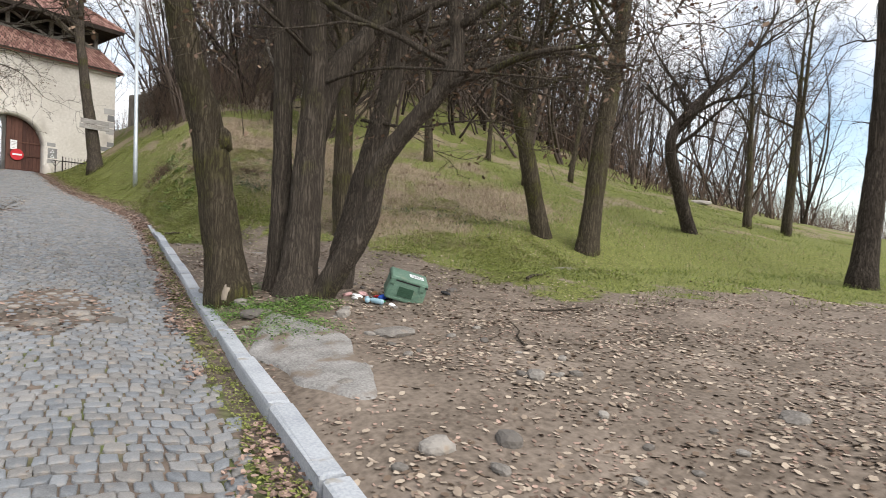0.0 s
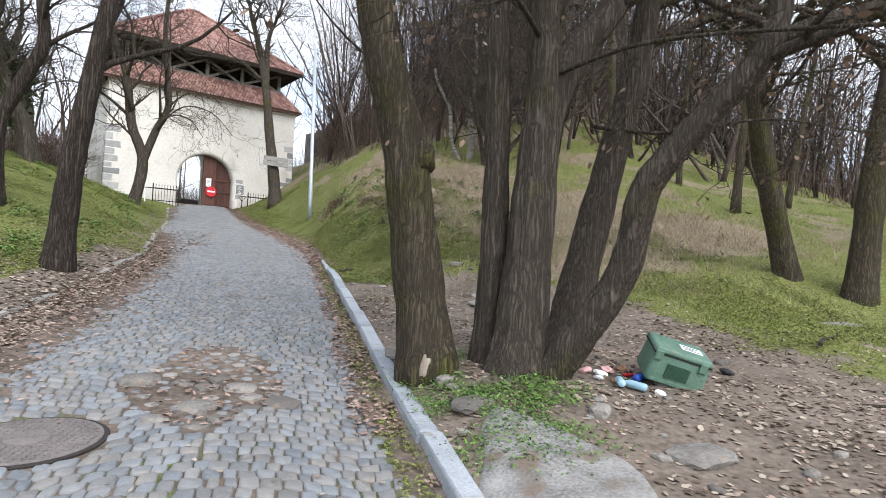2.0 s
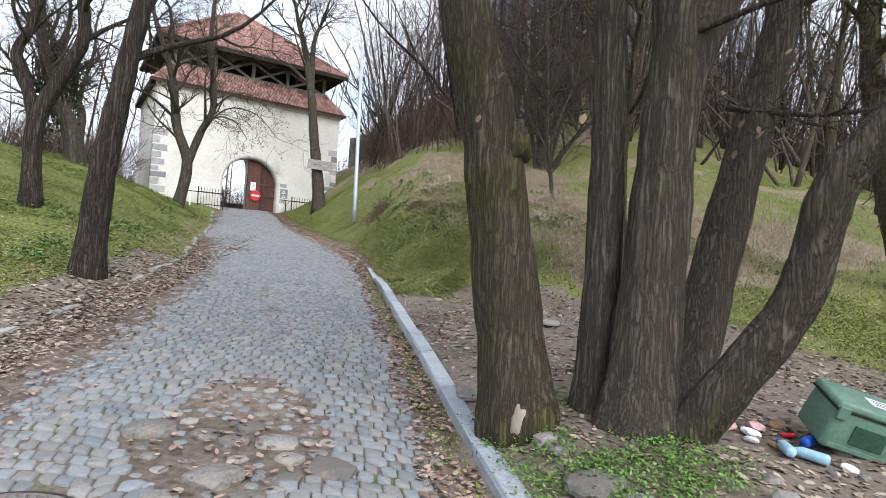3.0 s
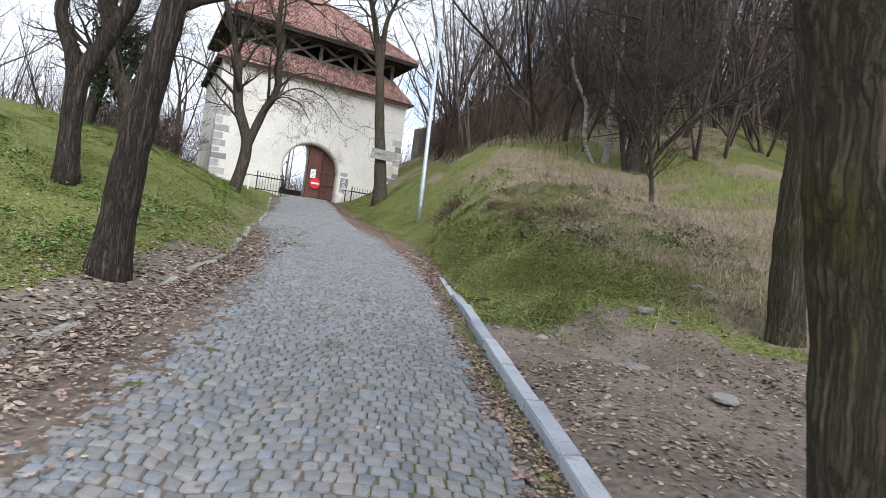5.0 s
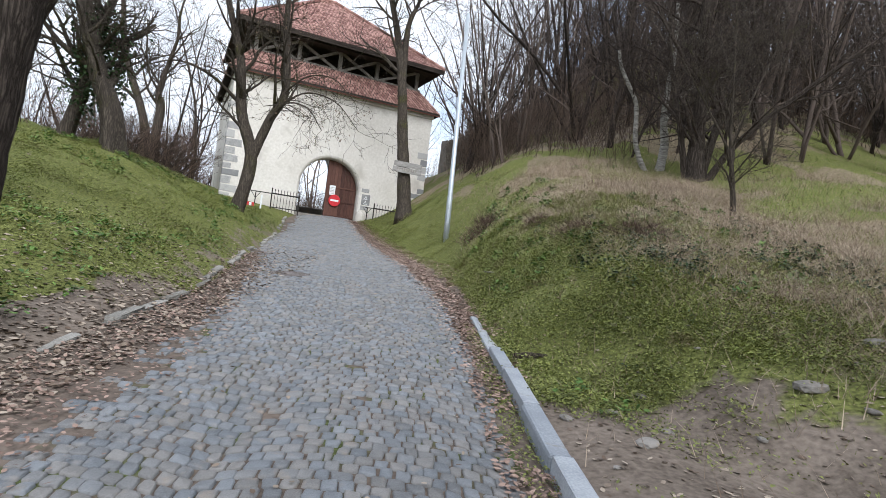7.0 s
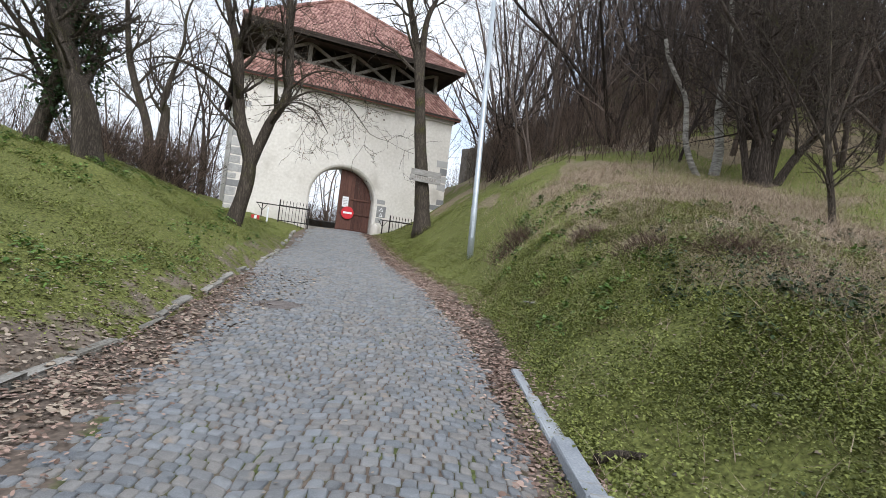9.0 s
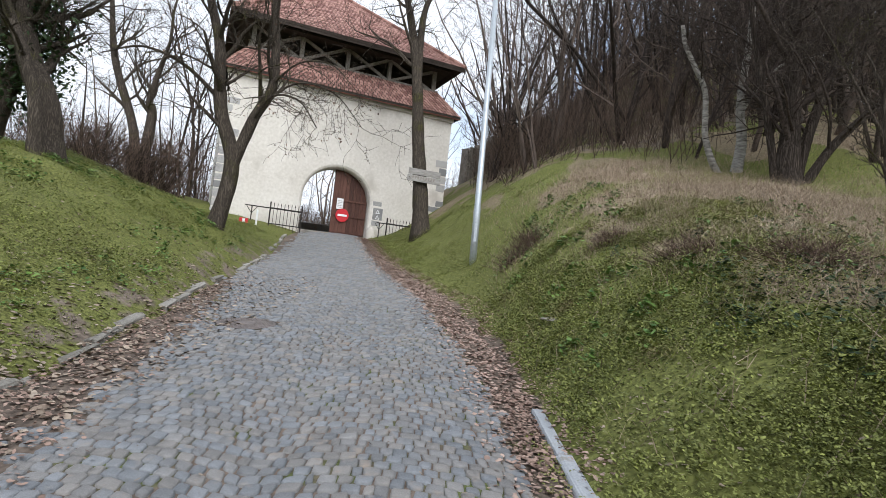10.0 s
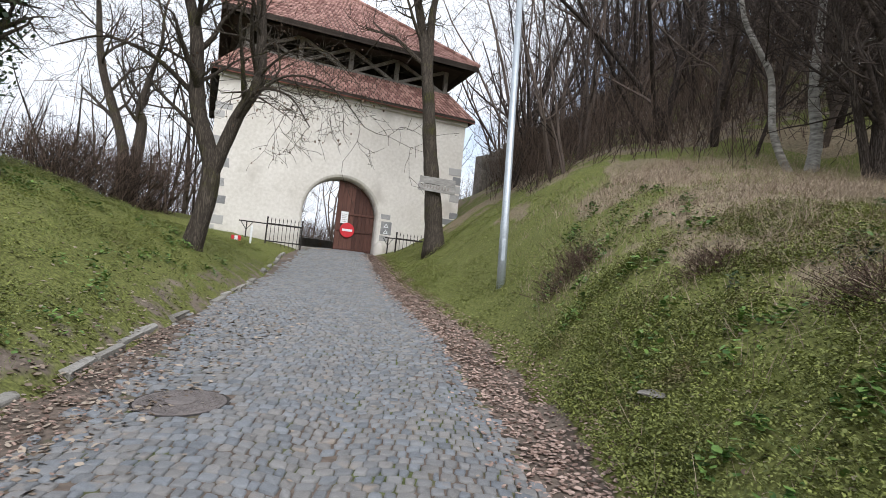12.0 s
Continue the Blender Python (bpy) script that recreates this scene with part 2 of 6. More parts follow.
RED = mat("red_sign_paint", (0.50, 0.02, 0.03), (0.62, 0.04, 0.05), 3, 0.45, 0.0, 20)
WHITE = mat("white_sign_paint", (0.74, 0.76, 0.78), (0.84, 0.85, 0.86), 3, 0.5, 0.0, 20)
BOARD = mat("weathered_board", (0.17, 0.16, 0.15), (0.36, 0.345, 0.33), 3, 0.9, 0.4, 25, stretch=(0.2, 1, 1))
GREEN_PLASTIC = mat("green_plastic", (0.085, 0.155, 0.115), (0.15, 0.25, 0.19), 4, 0.5, 0.1, 40, third=((0.17, 0.22, 0.16), 6, 0.60))
BLACK = mat("black_plastic", (0.012, 0.012, 0.013), (0.035, 0.035, 0.037), 4, 0.6, 0.1, 30)
BLUE = mat("blue_plastic", (0.02, 0.06, 0.35), (0.04, 0.12, 0.5), 4, 0.35, 0.0, 20)
CYAN = mat("pale_blue_plastic", (0.22, 0.40, 0.50), (0.45, 0.60, 0.68), 4, 0.35, 0.0, 20)
PALE_WOOD = mat("bare_pale_wood", (0.17, 0.14, 0.11), (0.34, 0.29, 0.235), 6, 0.9, 0.4, 30, stretch=(1, 1, 0.2))
WALL_STONE = mat("rubble_stone", (0.13, 0.115, 0.10), (0.34, 0.305, 0.27), 3, 0.95, 0.6, 25, obj=0.5, island=0.0)


# ---- mesh helpers ----
class Shape:
    """Collects vertices and faces for one mesh."""

    def __init__(self):
        self.v, self.f, self.count = [], [], 0

    def add(self, verts, faces):
        verts = np.asarray(verts, float).reshape(-1, 3)
        self.v.append(verts)
        self.f.extend([tuple(i + self.count for i in f) for f in faces])
        self.count += len(verts)
        return self

    def box(self, lo, hi, turn=None, bevel=0.0):
        lo, hi = np.array(lo, float), np.array(hi, float)
        if bevel <= 0:
            c = np.array([[x, y, z] for x in (0, 1) for y in (0, 1) for z in (0, 1)], float)
            v = lo + c * (hi - lo)
            f = [(0, 1, 3, 2), (4, 6, 7, 5), (0, 4, 5, 1), (2, 3, 7, 6), (0, 2, 6, 4), (1, 5, 7, 3)]
        else:
            b = bmesh.new()
            bmesh.ops.create_cube(b, size=1.0)
            for w in b.verts:
                w.co = Vector(lo + (np.array(w.co) + 0.5) * (hi - lo))
            bmesh.ops.bevel(b, geom=b.edges[:], offset=bevel, segments=2, affect="EDGES", profile=0.6)
            b.verts.index_update()
            v = np.array([w.co[:] for w in b.verts])
            f = [tuple(w.index for w in q.verts) for q in b.faces]
            b.free()
        if turn is not None:
            v = np.array([(turn @ Vector(p))[:] for p in v])
        return self.add(v, f)

    def tube(self, pts, radii, n=8, cap=True, ridges=0.0, phase=0.0):
        pts = np.asarray(pts, float)
        radii = np.broadcast_to(np.asarray(radii, float), (len(pts),))
        d = np.gradient(pts, axis=0)
        d /= np.linalg.norm(d, axis=1)[:, None] + 1e-9
        ref = np.array([1.0, 0.13, 0.0]) if abs(d[0][2]) > 0.6 else np.array([0.07, 0.1, 1.0])
        a = np.cross(d, ref)
        a /= np.linalg.norm(a, axis=1)[:, None] + 1e-9
        b = np.cross(d, a)
        t = np.arange(n) * 2 * np.pi / n + phase
        rr = radii[:, None] * (1 + ridges * np.sin(5 * t + 1.3)[None, :] + ridges * 0.7 * np.sin(9 * t + np.arange(len(pts))[:, None] * 0.35))
        v = pts[:, None, :] + rr[..., None] * (np.cos(t)[None, :, None] * a[:, None, :] + np.sin(t)[None, :, None] * b[:, None, :])
        f = []
        for i in range(len(pts) - 1):
            o = i * n
            for j in range(n):
                k = (j + 1) % n
                f.append((o + j, o + k, o + n + k, o + n + j))
        if cap:
            f.append(tuple(range(n - 1, -1, -1)))
            f.append(tuple(range((len(pts) - 1) * n, len(pts) * n)))
        return self.add(v.reshape(-1, 3), f)

    def mesh(self, name, smooth=False):
        me = bpy.data.meshes.new(name)
        me.from_pydata(np.concatenate(self.v).tolist() if self.v else [], [], self.f)
        if smooth:
            me.shade_smooth()
        me.update()
        return me


def quick_mesh(name, verts, quads):
    """A mesh from arrays of vertices (n, 3) and quads (m, 4) or triangles (m, 3)."""
    me = bpy.data.meshes.new(name)
    k = quads.shape[1]
    me.vertices.add(len(verts))
    me.vertices.foreach_set("co", np.ascontiguousarray(verts, dtype=np.float32).ravel())
    me.loops.add(quads.size)
    me.loops.foreach_set("vertex_index", np.ascontiguousarray(quads, dtype=np.int32).ravel())
    me.polygons.add(len(quads))
    me.polygons.foreach_set("loop_start", np.arange(0, quads.size, k, dtype=np.int32))
    me.polygons.foreach_set("loop_total", np.full(len(quads), k, dtype=np.int32))
    me.update(calc_edges=True)
    return me


def part(name, shape, material, parent=None, label="", smooth=False):
    me = shape.mesh(name, smooth) if isinstance(shape, Shape) else shape
    me.materials.clear()
    me.materials.append(material)
    ob = new(name, me)
    if parent is not None:
        ob.parent = parent
    return tagged(ob, label)


def thing(name, m, label, category, group="", kind=""):
    ob = new(name)
    ob.empty_display_size = 0.1
    ob.matrix_world = m
    return tagged(ob, label, category, group, kind)


# ---- lie of the land ----
ROAD_Y = (-60, -5, 0, 3.5, 6.5, 8, 12, 16, 18.4, 20, 24, 28, 32, 34, 36.5, 44, 70)
ROAD_Z = (-3.6, -0.35, 0.06, 0.32, 0.50, 0.66, 1.02, 1.39, 1.64, 1.78, 2.16, 2.60, 3.15, 3.48, 3.86, 4.3, 4.6)


def road_z(y):
    return np.interp(y, ROAD_Y, ROAD_Z)


def edge_right(y):
    return np.interp(y, (-60, 0, 17, 18.75, 22.5, 27.5, 33.85, 36.5, 44), (1.18, 1.2, 1.12, 1.0, 0.55, -0.65, -2.1, -2.75, -5.5))


def edge_left(y):
    return np.interp(y, (-60, 9, 15.9, 18.9, 21.8, 25.9, 28, 33.5, 36.5, 44), (-2.45, -2.45, -2.66, -3.05, -3.6, -4.06, -4.4, -5.45, -5.6, -9))


def bumps(x, y, k=1.0):
    return (np.sin(x * 1.7 * k + 0.6 * y * k) + np.sin(y * 2.3 * k - 0.8 * x * k + 1.3) + 0.6 * np.sin(3.9 * x * k + 2.7 * y * k + 0.5)) / 2.6


LATTICE = np.random.default_rng(77).random((64, 64))


def patchy(x, y, size, shift=0.0):
    """Smooth random patches of about the given size in metres, 0 to 1."""
    u, v = np.asarray(x, float) / size + shift, np.asarray(y, float) / size + shift * 1.7
    i, j = np.floor(u).astype(int), np.floor(v).astype(int)
    a, b = smooth01(u - i), smooth01(v - j)
    i, j = i % 64, j % 64
    p, q = (i + 1) % 64, (j + 1) % 64
    return (LATTICE[i, j] * (1 - a) + LATTICE[p, j] * a) * (1 - b) + (LATTICE[i, q] * (1 - a) + LATTICE[p, q] * a) * b


def smooth01(t):
    t = np.clip(t, 0, 1)
    return t * t * (3 - 2 * t)


def land(x, y):
    """Height of the ground, the banks and the hill; under the road it lies a little below the bedding."""
    x, y = np.asarray(x, float), np.asarray(y, float)
    z = road_z(y)
    far = np.clip(y - 9, 0, None)
    fade = np.interp(x, (8, 20, 35, 70, 140), (1, 0.88, 0.58, 0.2, 0.0))
    hill = 0.85 + np.interp(x, (8, 10), (0.0, 0.22)) * smooth01(far / 2) + (np.interp(x, (7, 13), (0.28, 0.34)) * np.minimum(far, 36) + 0.24 * np.minimum(np.clip(far - 16, 0, None), np.interp(x, (4, 15), (12, 26))) * np.interp(x, (2, 12), (0.1, 1))) * fade - z
    hill = np.where(y < 9, 0.12, np.maximum(hill, 0.08 + 0 * y))
    d = x - edge_right(y) - np.interp(y, (0, 11.5, 15), (1.5, 1.5, 0))
    reach = np.interp(y, (0, 18, 22, 25, 30, 34, 39, 45), (1.2, 1.2, 1.6, 2.4, 3.3, 4.6, 6, 8))
    steep = np.interp(y, (18, 25), (1.3, 1.8))
    right = hill * (1 - np.exp(-((np.clip(d, 0, None) / reach) ** steep)))
    right = right + 0.10 * smooth01((x - edge_right(y)) / 0.5) * np.interp(y, (0, 11, 14), (1, 1, 0))
    right = right + 0.13 * np.exp(-((x - 2.3) ** 2 + (y - 6.8) ** 2) / 1.8)
    e = edge_left(y) - x
    g = np.interp(y, (0, 9, 12.4, 16, 22, 26, 30, 34, 40), (0.15, 0.16, 0.2, 0.45, 0.74, 0.72, 0.42, 0.28, 0.3))
    left = g * 4 * (1 - np.exp(-np.clip(e, 0, None) / 4)) * np.interp(e, (0, 12, 40, 90), (1, 1, 0.6, -1.5))
    inside = (e < 0) & (x < edge_right(y))
    rough = (0.05 * bumps(x, y) + 0.16 * (patchy(x, y, 1.3) - 0.5) + 0.10 * (patchy(x, y, 0.55, 5.3) - 0.5) * (y > 10)) * smooth01((np.maximum(x - edge_right(y), e) - 0.3) / 1.5)
    away = np.clip(np.hypot(x, y - 15) - 100, 0, None)
    z = z + np.where(x > (edge_left(y) + edge_right(y)) / 2, right, left) + rough
    z = np.where(inside, road_z(y) - 0.10, z)
    return z * np.exp(-away / 120) + 0.0


def lay(x, y, up=0.0):
    return float(land(x, y)) + up


def road_top(x, y):
    mid, half = (edge_left(y) + edge_right(y)) / 2, (edge_right(y) - edge_left(y)) / 2
    return road_z(y) + 0.05 * (1 - ((x - mid) / half) ** 2) - 0.02 + 0.008 * bumps(x, y, 2.2)


def axis(lo, fine_lo, fine_hi, hi, step):
    a = list(np.arange(fine_lo, fine_hi, step))
    s, v = step, fine_hi
    while v < hi:
        a.append(v)
        s *= 1.16
        v += s
    a.append(hi)
    s, v = step, fine_lo
    while v > lo:
        s *= 1.16
        v -= s
        a.insert(0, max(v, lo))
    return np.array(a)


gx, gy = axis(-900, -10, 14, 900, 0.2), axis(-900, -1, 38, 900, 0.2)
GX, GY = np.meshgrid(gx, gy)
gv = np.stack([GX, GY, land(GX, GY)], -1).reshape(-1, 3)
ii, jj = np.meshgrid(np.arange(len(gy) - 1), np.arange(len(gx) - 1), indexing="ij")
a0 = (ii * len(gx) + jj).ravel()
gq = np.stack([a0, a0 + 1, a0 + 1 + len(gx), a0 + len(gx)], 1)
ground = part("ground", quick_mesh("ground", gv, gq), GROUND)
ground.data.shade_smooth()
tagged(ground, "grassy hillside with bare leaf-strewn soil beside a cobbled road", "ground", kind="structure")


def soil_cover(x, y):
    """1 where bare soil and leaf litter lie, 0 where grass grows."""
    d = x - edge_right(y)
    yard = smooth01((8.8 - 0.10 * np.clip(x - 1, 0, 20) - y) / 3.2) * smooth01((15 - x) / 5)
    track = smooth01((13.9 - y - 1.3 * np.clip(d - 1.3, 0, 9)) / 2.2) * smooth01((5.5 - d) / 2)
    right = np.maximum(yard, track)
    right = np.clip(right + 0.32 * bumps(x, y, 2.1) * (right > 0.03) * (right < 0.98), 0, 1)
    strip = smooth01((0.15 - d) / 0.2) * (y > 15)
    e = edge_left(y) - x
    left = smooth01((0.9 - e) / 0.5) * np.interp(y, (13, 16), (1, 0.4)) * (y < 30)
    left = np.maximum(left, 0.75 * smooth01((11.5 - y) / 2.5) * smooth01((3.5 - e) / 2))
    return np.clip(np.where(x > -0.8, np.maximum(right, strip), left), 0, 1)


def dry_cover(x, y):
    d = x - edge_right(y)
    a = np.clip(1.5 * np.exp(-(((d - 3.9) / 2.2) ** 2 + ((y - 20.0) / 3.4) ** 2)), 0, 1)
    b = 0.8 * np.exp(-(((x - 6.0) / 2.4) ** 2 + ((y - 14.0) / 2.6) ** 2))
    c = 0.35 * np.exp(-(((x + 5) / 2.5) ** 2 + ((y - 12) / 3) ** 2))
    f = (0.22 + 0.34 * bumps(x, y, 0.55) + 0.12 * bumps(x, y, 1.7)) * smooth01((y - 9.5) / 3) * smooth01((d - 1.5) / 2)
    h = 0.75 * smooth01((patchy(x, y, 1.5, 3.1) - 0.45) / 0.3) * smooth01((d - 1.6 - 0.5 * patchy(x, y, 0.8, 8.0)) / 1.2) * smooth01((y - 11.5) / 2) * np.interp(x, (8, 12), (1, 0.35))
    k = 1.1 * np.exp(-(((d - 3.5) / 1.3) ** 2 + ((y - 16.4) / 1.9) ** 2))
    return np.clip((a + k) * (0.55 + 0.6 * patchy(x, y, 0.9, 2.2)) + b + c + h + np.clip(f, 0, 1), 0, 1)


def woods_cover(x, y):
    """The floor of the wood: dark litter between the trees."""
    return smooth01((y - 26 - 0.22 * np.clip(x - 6, 0, 60) - 0.8 * np.clip(6 - x, 0, 9)) / 5) * smooth01((x - edge_right(y) - 3) / 3)


for key, values in (("soil", np.maximum(soil_cover(gv[:, 0], gv[:, 1]), 0.42 * woods_cover(gv[:, 0], gv[:, 1]))), ("dry", dry_cover(gv[:, 0], gv[:, 1]))):
    ground.data.attributes.new(key, "FLOAT", "POINT").data.foreach_set("value", values.astype(np.float32))

# ---- road ----
ry = np.arange(-12, 46.01, 0.25)
rt = np.linspace(-0.06, 1.06, 29)
RT, RY = np.meshgrid(rt, ry)
RX = edge_left(RY) + RT * (edge_right(RY) - edge_left(RY))
RZ = road_top(RX, RY) - 0.009
RZ = RZ - np.where((RT < 0) | (RT > 1), 0.10, 0)
rv = np.stack([RX, RY, RZ], -1).reshape(-1, 3)
ii, jj = np.meshgrid(np.arange(len(ry) - 1), np.arange(len(rt) - 1), indexing="ij")
a0 = (ii * len(rt) + jj).ravel()
road = part("road", quick_mesh("road", rv, np.stack([a0, a0 + 1, a0 + 1 + len(rt), a0 + len(rt)], 1)), BED)
def bare_road(x, y):
    """Soil shows past the setts and in the broken patch; moss keeps to the joints."""
    out = np.maximum(smooth01((cobble_left(y) + 0.1 - x) / 0.25), smooth01((x - cobble_right(y) + 0.05) / 0.25))
    return np.clip(np.maximum(out, hole_depth(x, y) * 1.0), 0.50, 1)


tagged(road, "sloping cobbled road of small grey setts with mossy joints", "road", kind="structure")


def hole_depth(x, y):
    """1 inside the broken patch where the setts are gone."""
    dx, dy = (x + 0.17) / (0.52 - 0.12 * (y - 7)), (y - 7.15) / 0.98
    return (dx * dx + dy * dy + 0.18 * np.sin(7 * x + 5 * y)) < 1


MANHOLES = ((-0.98, 6.0, 0.36), (-1.92, 18.52, 0.33))


def cobble_left(y):
    return np.interp(y, (-60, 6, 10, 14, 17, 19.6, 23, 36), (-1.75, -1.62, -1.5, -1.75, -2.25, -2.72, -3.55, -5.3))


def cobble_right(y):
    return edge_right(y) - np.interp(y, (-60, 0, 15, 18, 21, 27, 35), (0.28, 0.26, 0.24, 0.45, 0.55, 0.62, 0.45))


road.data.attributes.new("soil", "FLOAT", "POINT").data.foreach_set("value", bare_road(rv[:, 0], rv[:, 1]).astype(np.float32))
rng = np.random.default_rng(5)
ROW, COL = 0.104, 0.092
SWAY = 1.55


def fan(x, y):
    """Courses of setts bend in flat arcs across the road."""
    u = np.mod(x + 0.62 + 0.25 * patchy(x * 0, y, 7.0), SWAY) / SWAY
    return 0.17 * (1 - (2 * u - 1) ** 2) + 0.035 * (patchy(x, y, 0.7, 1.4) - 0.5)


cells = []
n = int(9.5 / COL)
for r in range(int(5 / ROW), int(48 / ROW)):
    xs = -7 + (np.arange(n + 1) + (0.5 if r % 2 else 0) + 0.15 * math.sin(r * 2.3)) * COL + rng.normal(0, 0.011, n + 1)
    y0, y1 = -9 + r * ROW, -9 + (r + 1) * ROW
    q = np.stack([np.stack([xs[:-1], y0 + fan(xs[:-1], y0)], 1), np.stack([xs[1:], y0 + fan(xs[1:], y0)], 1),
                  np.stack([xs[1:], y1 + fan(xs[1:], y1)], 1), np.stack([xs[:-1], y1 + fan(xs[:-1], y1)], 1)], 1)
    cells.append(q + rng.normal(0, 0.0056, q.shape))
cells = np.concatenate(cells)
cx, cy = cells[:, :, 0].mean(1), cells[:, :, 1].mean(1)
keep = (cx > cobble_left(cy) + rng.normal(0, 0.12, len(cx))) & (cx < cobble_right(cy) + rng.normal(0, 0.03, len(cx))) & (cy < 37.5) & ~hole_depth(cx, cy)
for mx, my, mr in MANHOLES:
    keep &= np.hypot(cx - mx, cy - my) > mr + 0.05
keep &= rng.random(len(cx)) > 0.004
cells, cx, cy = cells[keep], cx[keep], cy[keep]
SETT_RING = [(k, (k + 1) % 8) for k in range(8)]
SETT_FACES = [(16, 17, 18, 23), (23, 18, 19, 22), (22, 19, 20, 21)] + [(a + o, b + o, b + o + 8, a + o + 8) for o in (0, 8) for a, b in SETT_RING]


def sett_rings(q):
    """Worn setts from their four corners: corners cut off, a sloping shoulder and a nearly flat top."""
    mid = q.mean(1, keepdims=True)
    d = q - mid
    size = np.linalg.norm(d, axis=2, keepdims=True)
    q = mid + d * (1 - rng.uniform(0.0025, 0.0085, (len(q), 1, 1)) / size)
    nxt, prv = np.roll(q, -1, 1), np.roll(q, 1, 1)
    c = rng.uniform(0.05, 0.22, (len(q), 4, 1))
    ring = np.empty((len(q), 8, 2))
    ring[:, 0::2], ring[:, 1::2] = q + (prv - q) * c, q + (nxt - q) * c
    out = np.empty((len(q), 24, 3))
    for k, (grow_by, z) in enumerate(((1.0, -0.018), (0.94, 0.0025), (0.74, 0.0065))):
        out[:, k * 8:k * 8 + 8, :2] = mid + (ring - mid) * grow_by
        out[:, k * 8:k * 8 + 8, 2] = z
    tilt = rng.normal(0, 0.04, (len(q), 2))
    out[:, :, 2] += ((out[:, :, :2] - mid) * tilt[:, None, :]).sum(2) + rng.normal(0, 0.0022, len(q))[:, None]
    return out


nearest = (cy > 3.2) & (cy < 4.3) & (cx > -1.3)
allv = sett_rings(cells[~nearest])
allv[:, :, 2] += road_top(cx[~nearest], cy[~nearest])[:, None] + 0.085 * (allv[:, :, 1] - cy[~nearest][:, None])
faces = (np.arange(len(allv)) * 24)[:, None, None] + np.array(SETT_FACES)[None]
tagged(part("cobblestones", quick_mesh("cobblestones", allv.reshape(-1, 3), faces.reshape(-1, 4)), SETT, road), kind="stuff")
single = sett_rings(cells[nearest])
single[:, :, 0] -= cx[nearest][:, None]
single[:, :, 1] -= cy[nearest][:, None]


# ---- kerbs ----
def kerb_run(name, line, y0, y1, length, width, high, material, label, rough, seed, parent_label, sunk=lambda y: 0.0):
    r = random.Random(seed)
    holder = tagged(new(name), parent_label, "kerb", kind="structure")
    y = y0
    while y < y1:
        ln = length * r.uniform(0.9, 1.1)
        xa, xb = float(line(y)), float(line(y + ln))
        sink = 0.072 * sunk(y)
        za, zb = float(road_z(y)) - sink, float(road_z(y + ln)) - sink
        sh = Shape().box((-width / 2, 0.006, -0.22), (width / 2, math.hypot(ln, xb - xa) - 0.006, high), bevel=0.018 + rough * 0.4)
        sh.v[0] += np.array([[r.gauss(0, rough) for _ in range(3)] for _ in sh.v[0]]) * 0.5
        if rough > 0.01 and r.random() < 0.16:
            y += ln
            continue
        ob = part("kerbstone", sh, material, holder, label)
        yaw = -math.degrees(math.atan2(xb - xa, ln))
        ob.matrix_world = pose(xa + r.gauss(0, rough), y, za + r.gauss(0, rough * 0.8), math.degrees(math.atan2(zb - za, ln)), r.gauss(0, rough * 80), yaw + r.gauss(0, rough * 60))
        y += ln
    return holder


kerb_run("kerb_right", lambda y: edge_right(y) + 0.03, -8, 16.4, 1.0, 0.135, 0.085, KERB, "", 0.006, 3, "straight pale grey kerb along the cobbled road", lambda y: float(smooth01((y - 13.2) / 1.6)))
kerb_run("kerb_left", lambda y: edge_left(y) - 0.04, 4, 33.6, 0.62, 0.115, 0.028, OLD_KERB, "", 0.018, 4, "uneven worn kerb half buried in grass and leaves", lambda y: 0.45 * float(smooth01((17.5 - y) / 3)))

# ---- gate tower ----
TW, TD, TA = 9.59, 7.0, 22.2
tower_m = pose(-8.606, 34.33, 0, 0, 0, TA)
tower = thing("gate_tower", tower_m, "cream plastered gate tower with red tiled roof and open timber gallery", "tower")
AL, AR, SPR, FLOOR = 3.40, 6.25, 5.18, 3.3
AC, ARAD = (AL + AR) / 2, (AR - AL) / 2
WTOP = 9.75


